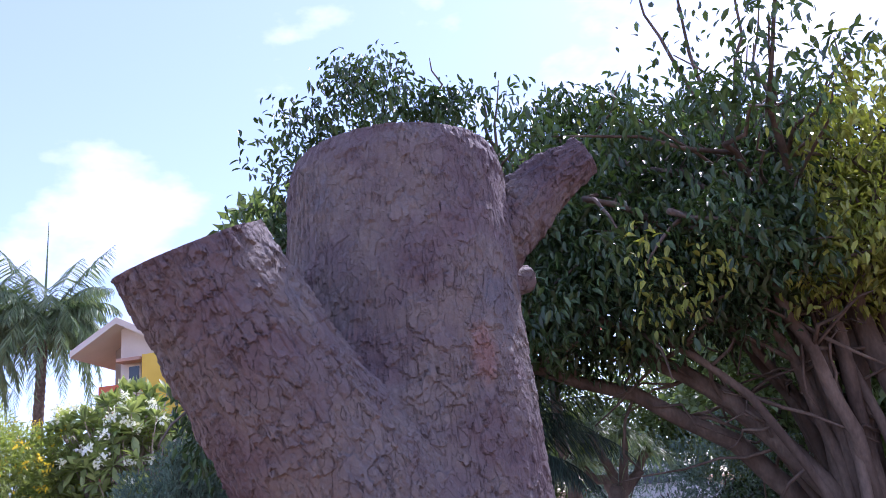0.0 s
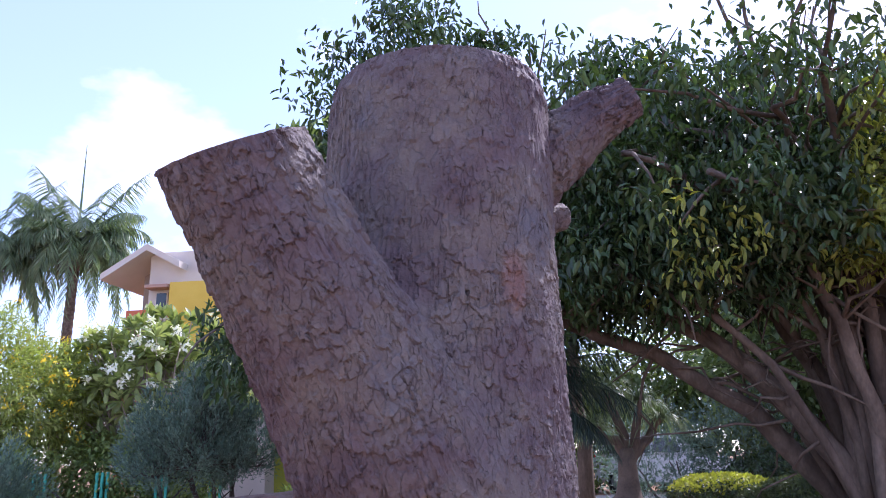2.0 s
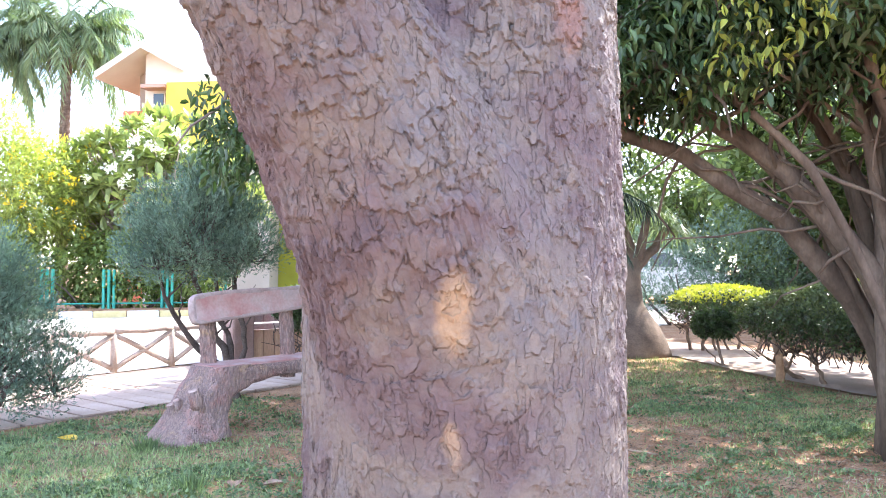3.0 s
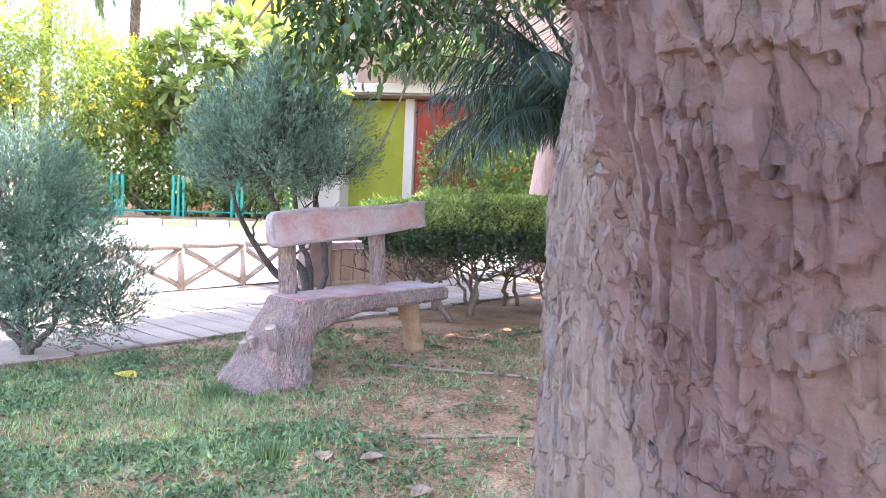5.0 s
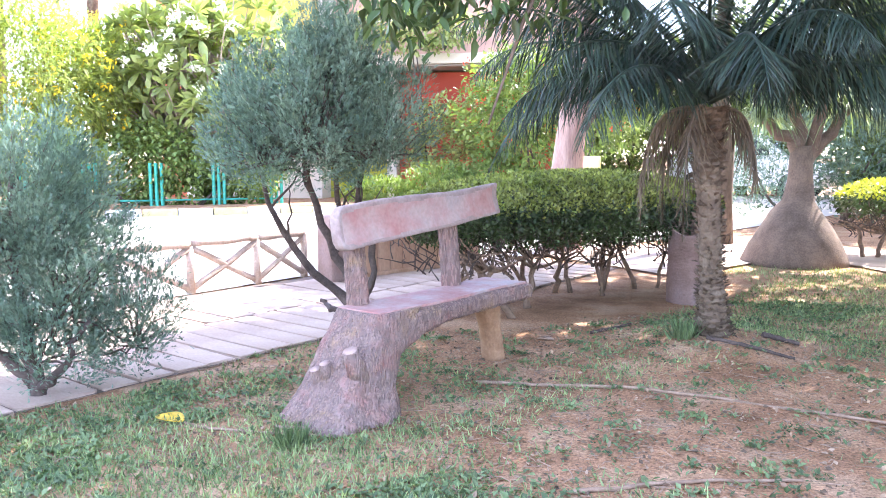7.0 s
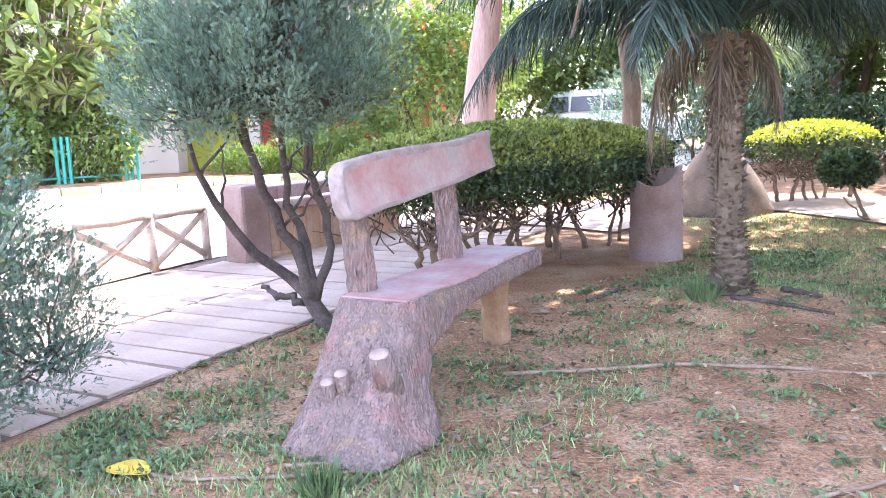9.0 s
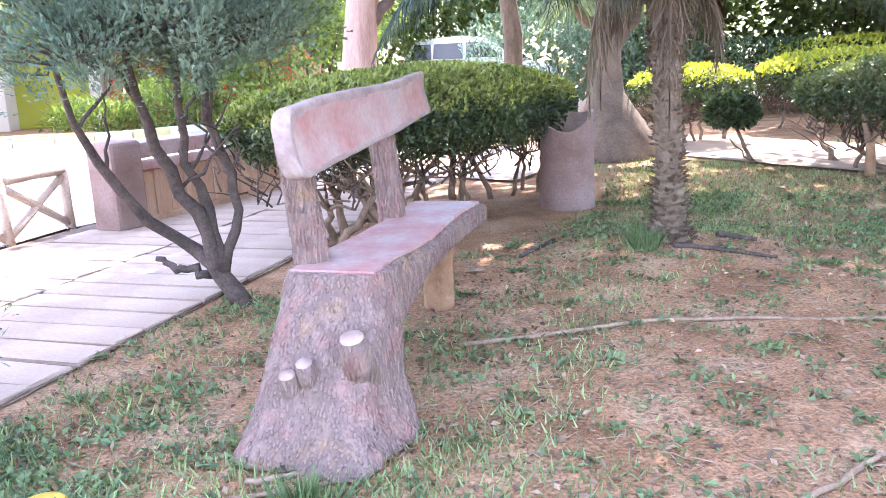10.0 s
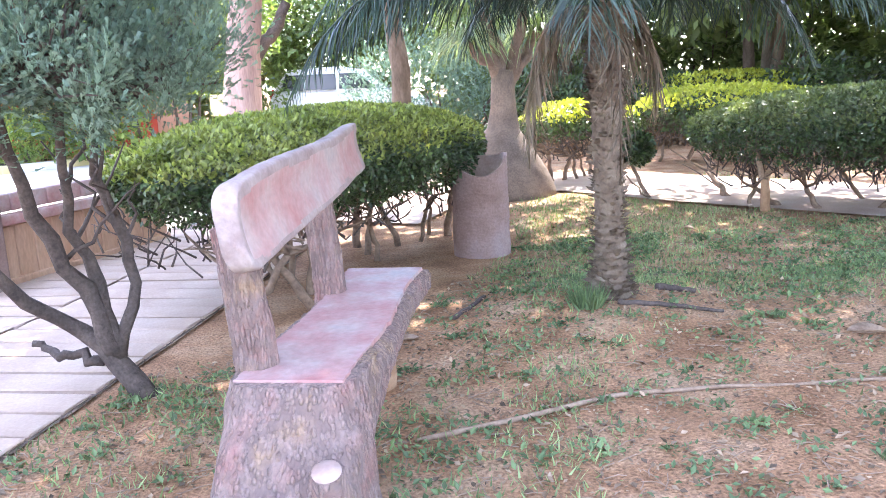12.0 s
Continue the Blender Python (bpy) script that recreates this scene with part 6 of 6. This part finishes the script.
# ---- parked car ----
def car():
    th = empty("car", (3.75, 29.0, 0), "white people-carrier parked on the road", "car")
    th.rotation_euler = (0, 0, radians(-30))
    th.scale = (1.10, 1.12, 1.16)
    # side profile: x along the car, z up
    low = [(-2.05, 0.32), (2.05, 0.30), (2.14, 0.62), (2.02, 0.80), (1.25, 1.00), (-1.95, 1.08), (-2.12, 0.90)]
    cabin = [(1.30, 0.98), (0.55, 1.56), (-0.2, 1.68), (-1.6, 1.64), (-2.03, 1.07)]

    def extrude(profile, w, mat, name, parent, inset=0.0, label=""):
        bm2 = bmesh.new()
        a = [bm2.verts.new((x, -w, z)) for x, z in profile]
        b = [bm2.verts.new((x, w, z)) for x, z in profile]
        n = len(profile)
        for k in range(n):
            bm2.faces.new((a[k], a[(k + 1) % n], b[(k + 1) % n], b[k]))
        bm2.faces.new(a[::-1])
        bm2.faces.new(b)
        for v in bm2.verts:
            if inset and v.co.z > 1.3:
                v.co.y *= 1 - inset
        bmesh.ops.bevel(bm2, geom=bm2.edges[:], offset=0.05, segments=3, affect="EDGES")
        return part(name, bm2, mat, parent, label, smooth=False)
    extrude(low, 0.86, M_CARPAINT, "body", th)
    extrude(cabin, 0.82, M_CARPAINT, "cabin", th, 0.14)
    for sgn in (-1, 1):
        for x0, x1 in ((-1.75, -1.12), (-1.06, -0.2), (-0.12, 0.85)):
            top = 1.50
            pts = [(x0, 1.12), (x1, 1.10), (x1 - (0.16 if x1 > 0.5 else 0.0), 1.28), (x1 - (0.46 if x1 > 0.5 else 0.02), top), (x0 + (0.14 if x0 < -1.5 else 0.02), top)]
            bm2 = bmesh.new()
            vs2 = [bm2.verts.new((x, sgn * (0.835 - (z - 1.2) * 0.165), z)) for x, z in pts]
            out = [bm2.verts.new((x, sgn * (0.815 - (z - 1.2) * 0.165), z)) for x, z in pts]
            bm2.faces.new(vs2)
            bm2.faces.new(out[::-1])
            for k in range(5):
                bm2.faces.new((vs2[k], vs2[(k + 1) % 5], out[(k + 1) % 5], out[k]))
            part("side_window", bm2, M_GLASS, th)
        part("tail_lamp", box_bm(0.10, 0.12, 0.32, (-2.05, sgn * 0.74, 1.00), 0.02), M_TAIL, th, "red tail lamp")
        part("door_mirror", box_bm(0.10, 0.16, 0.14, (0.86, sgn * 0.95, 1.14), 0.03), M_CARPAINT, th)
        for x in (-1.3, 1.35):
            v, f = tube_arrays([(x, sgn * 0.66, 0.33), (x, sgn * 0.70, 0.33), (x, sgn * 0.86, 0.33), (x, sgn * 0.88, 0.33)], [0.29, 0.33, 0.33, 0.29], 28)
            wheel = mesh_ob("wheel", v, f, M_RUBBER, th)
            v, f = tube_arrays([(x, sgn * 0.86, 0.33), (x, sgn * 0.89, 0.33)], [0.21, 0.19], 24)
            mesh_ob("rim", v, f, M_ALLOY, wheel)
    bm2 = bmesh.new()
    vs2 = [bm2.verts.new(q) for q in ((1.24, -0.68, 1.05), (1.24, 0.68, 1.05), (0.62, 0.60, 1.53), (0.62, -0.60, 1.53))]
    bm2.faces.new(vs2)
    for v in bm2.verts:
        v.co.x += 0.03
    part("windscreen", bm2, M_GLASS, th)


car()


# meter box on a post across the path
def meter_box():
    th = empty("meter_box", (-1.05, 19.4, 0), "cream-yellow metal box on a post", "box")
    part("post", box_bm(0.10, 0.10, 0.9, (0, 0, 0.45), 0.01), M_YBOX, th)
    part("cabinet", box_bm(0.34, 0.2, 0.36, (0, 0, 1.06), 0.02), M_YBOX, th)
    part("door", box_bm(0.28, 0.02, 0.30, (0, -0.112, 1.06), 0.006), M_YBOX, th)


meter_box()


# forked stake by the hedge
def stake():
    th = empty("stake", (2.70, 10.25, 0), "pale sawn stake with a forked top", "stake")
    v, f = tube_arrays(bend((0, 0, -0.03), (-0.02, 0, 0.30), 6, 0, 0.004, 1), np.linspace(0.045, 0.038, 6), 10, 0.15)
    mesh_ob("shaft", v, f, M_OCHRE, th)
    for q in ((-0.10, 0.02, 0.52), (0.08, -0.02, 0.46)):
        v, f = tube_arrays(bend((-0.02, 0, 0.26), q, 5, 0, 0.006, 2), np.linspace(0.03, 0.016, 5), 8, 0.15)
        mesh_ob("fork", v, f, M_STICK, th)


stake()


# ---- lawn: grass, weeds, litter, sticks ----
def off_lawn(x, y):
    """True where the path, bench foot, stump, road or second path lie."""
    b = (x - P0[0]) * PN[0] + (y - P0[1]) * PN[1]
    edge = b > -0.04 + 0.07 * np.sin(3.1 * x + 2.3 * y)
    trunk = (x - 0.17) ** 2 + (y - 3.25) ** 2 < 0.2
    hed = ((x + 1.2) * 0.727 + (y - 9.95) * 0.686) / 2.2
    hed2 = (-(x + 1.2) * 0.686 + (y - 9.95) * 0.727) / 0.95
    under = hed ** 2 + hed2 ** 2 < 1
    sec = np.zeros_like(x, dtype=bool)
    for (xa, ya, wa), (xb, yb, wb) in zip(SECOND, SECOND[1:]):
        t = np.clip(((x - xa) * (xb - xa) + (y - ya) * (yb - ya)) / ((xb - xa) ** 2 + (yb - ya) ** 2), 0, 1)
        sec |= np.hypot(x - xa - t * (xb - xa), y - ya - t * (yb - ya)) < 1.02
    return edge | trunk | under | sec


def lawn_density(x, y):
    p = np.stack([x, y, 0 * x], 1)
    patch = 0.5 + 0.55 * fbm(p, 1.1, 3, 2.0) + 0.25 * fbm(p, 4.0, 2, 7.0)
    # bare under the bench, palm and ficus; greener towards the far lawn and by the near left
    bare = np.exp(-((x + 1.1) ** 2 / 1.2 + (y - 7.6) ** 2 / 2.0)) * 0.55 + np.exp(-((x - 0.8) ** 2 / 1.5 + (y - 6.6) ** 2 / 0.8)) * 0.5 + np.exp(-((x + 1.0) ** 2 + (y - 9.2) ** 2) / 0.7) * 0.6
    lush = 0.45 * np.exp(-((x + 2.3) ** 2 / 2.2 + (y - 5.2) ** 2 / 1.2)) + 0.5 * np.exp(-((x - 1.2) ** 2 / 2.0 + (y - 10.0) ** 2 / 2.5)) + 0.25 * np.exp(-((x + 0.0) ** 2 / 1.0 + (y - 8.9) ** 2 / 0.5))
    return np.clip(patch - bare + lush, 0.02, 1)


r = np.random.default_rng(201)


def lawn_points(n, x0, x1, y0, y1):
    x, y = r.uniform(x0, x1, n), r.uniform(y0, y1, n)
    k = (~off_lawn(x, y)) & (r.random(n) < 1.25 * lawn_density(x, y) ** 1.9)
    x, y = x[k], y[k]
    return np.stack([x, y, soil_height(x, y)], 1)


P = np.concatenate([lawn_points(215000, -4.2, 3.2, 3.6, 8.5), lawn_points(70000, -3.0, 4.5, 8.5, 13.0), lawn_points(16000, -4, 6, -3, 3.6)])
D = r.normal(0, 0.55, P.shape)
D[:, 2] = r.uniform(0.25, 1.0, len(P))
v, f = scatter((BLADE[0] * np.array([1.5, 1, 1]), BLADE[1]), P, D, 0.032 * r.uniform(0.5, 1.6, len(P)), jitter=0.1, r=r)
tagged(mesh_ob("grass", v, f, M_GRASS, smooth=False), "thin patchy lawn grass on reddish soil", "grass", kind="stuff")
P = lawn_points(46000, -4.2, 2.6, 3.4, 10.0)
P = P[fbm(P, 1.6, 2, 11.0) > -0.05]
P = (P[:, None, :] + r.normal(0, 0.022, (len(P), 4, 3)) * np.array([1, 1, 0])).reshape(-1, 3) + np.array([0, 0, 0.008])
D = r.normal(0, 1, P.shape)
D[:, 2] = r.uniform(0.1, 0.7, len(P))
v, f = scatter(LEAF_KITE, P, D, 0.026 * r.uniform(0.6, 1.7, len(P)), r=r)
tagged(mesh_ob("weeds", v, f, M_WEED, smooth=False), "small round-leaved lawn weeds", "weeds", kind="stuff")
x, y = r.uniform(-3.2, 3.0, 900), r.uniform(4.2, 9.5, 900)
k = ~off_lawn(x, y)
P = np.stack([x[k], y[k], soil_height(x[k], y[k]) + 0.008], 1)
P = (P[:, None, :] + r.normal(0, 1, (len(P), 26, 3)) * np.array([1, 0.8, 0]) * (0.05 * r.uniform(0.4, 1.5, (len(P), 1, 1)))).reshape(-1, 3)
D = r.normal(0, 1, P.shape)
D[:, 2] = r.uniform(0.2, 1.0, len(P))
v, f = scatter(LEAF_KITE, P, D, 0.024 * r.uniform(0.5, 1.6, len(P)), r=r)
tagged(mesh_ob("weeds", v, f, M_WEED, smooth=False), "small green weed tufts on the bare soil", "weeds", kind="stuff")
n = 36000
x, y = r.uniform(-4.0, 3.2, n), r.uniform(3.2, 11.0, n)
k = ~off_lawn(x, y)
P = np.stack([x[k], y[k], soil_height(x[k], y[k]) + 0.006], 1)
D = r.normal(0, 1, P.shape)
D[:, 2] *= 0.3
v, f = scatter(LEAF_KITE, P, D, 0.023 * r.uniform(0.4, 1.7, len(P)), r=r)
tagged(mesh_ob("leaf_litter", v, f, M_DRY, smooth=False), "scattered small dry leaves on the lawn", "leaf litter", kind="stuff")


n = 3600
x, y = r.uniform(-3.6, 2.6, n), r.uniform(3.8, 9.6, n)
k = ~off_lawn(x, y)
P = np.stack([x[k], y[k], soil_height(x[k], y[k]) + 0.004], 1)
arr = []
for p in P:
    az, ln = r.uniform(0, 2 * math.pi), r.uniform(0.02, 0.11)
    arr.append(tube_arrays(bend(p, p + np.array([math.cos(az) * ln, math.sin(az) * ln, r.uniform(0, 0.012)]), 3, 0.004, 0.004, int(r.integers(1e6))), [0.0022, 0.002, 0.0014], 4, cap=False))
tagged(mesh_ob("twig_litter", *join(arr), M_STICK, smooth=False), "thin broken twigs scattered on the soil", "twigs", kind="stuff")


def grass_tuft(at, n, size, seed, label):
    rt = np.random.default_rng(seed)
    base = np.array([at[0], at[1], float(soil_height(np.array([at[0]]), np.array([at[1]]))[0])])
    P = rt.normal(0, 0.035, (n, 3)) * np.array([1, 1, 0])
    D = P * 9 + rt.normal(0, 0.25, (n, 3)) + np.array([0, 0, 1.0])
    v, f = scatter(BLADE, P, D, size * rt.uniform(0.6, 1.2, n), jitter=0.1, r=rt)
    ob = mesh_ob("grass_tuft", v, f, M_WEED, smooth=False)
    ob.location = base
    return tagged(ob, label, "grass")


grass_tuft((-0.43, 7.98), 220, 0.11, 401, "stiff green grass tuft at the palm's foot")
grass_tuft((-1.55, 5.25), 160, 0.09, 402, "low green weed tuft on the lawn")
grass_tuft((-2.25, 6.05), 170, 0.10, 403, "green grass tuft before the bench foot")


def curled_leaf(at, size, rz, mat, label, curl=0.35):
    n1, n2 = 9, 5
    V, F = [], []
    for i in range(n1):
        t = i / (n1 - 1)
        w = 0.34 * math.sin(math.pi * min(1, t * 0.92 + 0.06)) ** 0.8
        for j in range(n2):
            s = j / (n2 - 1) * 2 - 1
            V.append((s * w * size, (t - 0.5) * size, size * (0.03 + curl * (s * s * w + 0.25 * (t - 0.5) ** 2))))
    for i in range(n1 - 1):
        for j in range(n2 - 1):
            q = i * n2 + j
            F.append((q, q + 1, q + n2 + 1, q + n2))
    ob = mesh_ob("fallen_leaf", V, F, mat)
    ob.matrix_world = pose(at[0], at[1], 0.006, 0, 0, rz)
    so = ob.modifiers.new("thickness", "SOLIDIFY")
    so.thickness = 0.0015
    return tagged(ob, label, "leaf")


curled_leaf((-2.92, 6.22), 0.17, 70, M_YLEAF, "large fallen yellow leaf on the grass")
for k, (lx, ly, sz, rz_) in enumerate(((-1.35, 5.35, 0.12, 20), (-1.15, 5.4, 0.11, 130), (0.62, 7.30, 0.17, 60), (0.45, 5.2, 0.13, 100), (1.6, 9.9, 0.10, 30), (-0.85, 5.1, 0.12, 160), (-1.3, 8.2, 0.11, 80))):
    curled_leaf((lx, ly), sz, rz_, M_STICK, "large curled brown dry leaf on the lawn", 0.5)


def ground_stick(pts, r0, r1, label, seed, mat=M_STICK):
    p = np.array([(x, y, float(soil_height(np.array([x]), np.array([y]))[0]) + r0 * 0.8) for x, y in pts])
    t = np.linspace(0, len(p) - 1, 14)
    q = np.stack([np.interp(t, np.arange(len(p)), p[:, k]) for k in range(3)], 1)
    q[1:-1] += np.random.default_rng(seed).normal(0, 0.006, (12, 3)) * np.array([1, 1, 0.3])
    v, f = tube_arrays(q, np.linspace(r0, r1, 14), 8, 0.15, seed=seed)
    return tagged(mesh_ob("fallen_stick", v, f, mat), label, "stick")


ground_stick([(-1.62, 7.10), (-1.26, 7.13), (-0.78, 7.17), (-0.43, 7.06), (0.21, 6.84), (1.0, 6.5)], 0.011, 0.007, "long dry fallen branch on the bare soil", 1)
ground_stick([(-2.95, 6.25), (-2.74, 6.16), (-2.33, 6.15), (-2.12, 6.19)], 0.009, 0.006, "thin pale dry stalk on the grass", 2)
ground_stick([(-2.40, 6.24), (-2.12, 6.25)], 0.010, 0.008, "short pale stick against the bench foot", 3)
ground_stick([(-1.05, 5.75), (-0.6, 5.95), (-0.2, 6.02)], 0.010, 0.006, "thin dry stick on the bare soil", 4)
ground_stick([(-0.30, 7.93), (-0.05, 7.82), (0.16, 7.72)], 0.015, 0.008, "dark fallen stick at the palm's foot", 5, M_TWIG)
ground_stick([(0.06, 8.12), (0.26, 8.06)], 0.019, 0.012, "dark fallen stick at the palm's foot", 6, M_TWIG)
ground_stick([(-1.0, 8.35), (-0.72, 8.60)], 0.014, 0.010, "dark fallen stick on the lawn", 7, M_TWIG)

# ---- planks of the path, one object each ----
plank_meshes = []
for k in range(6):
    rr = np.random.default_rng(300 + k)
    bm = box_bm(0.196, 0.975, 0.03, (0, 0, 0), 0.006)
    for v in bm.verts:
        v.co += Vector((rr.normal(0, 0.004), rr.normal(0, 0.006), 0))
    me = bpy.data.meshes.new("plank")
    bm.to_mesh(me)
    bm.free()
    me.materials.append(M_PAVE)
    plank_meshes.append(me)
rr = np.random.default_rng(310)
ang = math.degrees(math.atan2(PU[1], PU[0]))
for i in range(44):
    for j in range(2):
        a = -4.4 + i * 0.218
        ob = new("plank", plank_meshes[int(rr.integers(6))])
        q = on_path(a + (0.05 if j else 0) + rr.normal(0, 0.003), 0.5 + j * 1.0, 0.006 + rr.normal(0, 0.002))
        ob.matrix_world = pose(*q, rr.normal(0, 0.2), rr.normal(0, 0.2), ang + rr.normal(0, 0.4))
        ob.parent = pavement
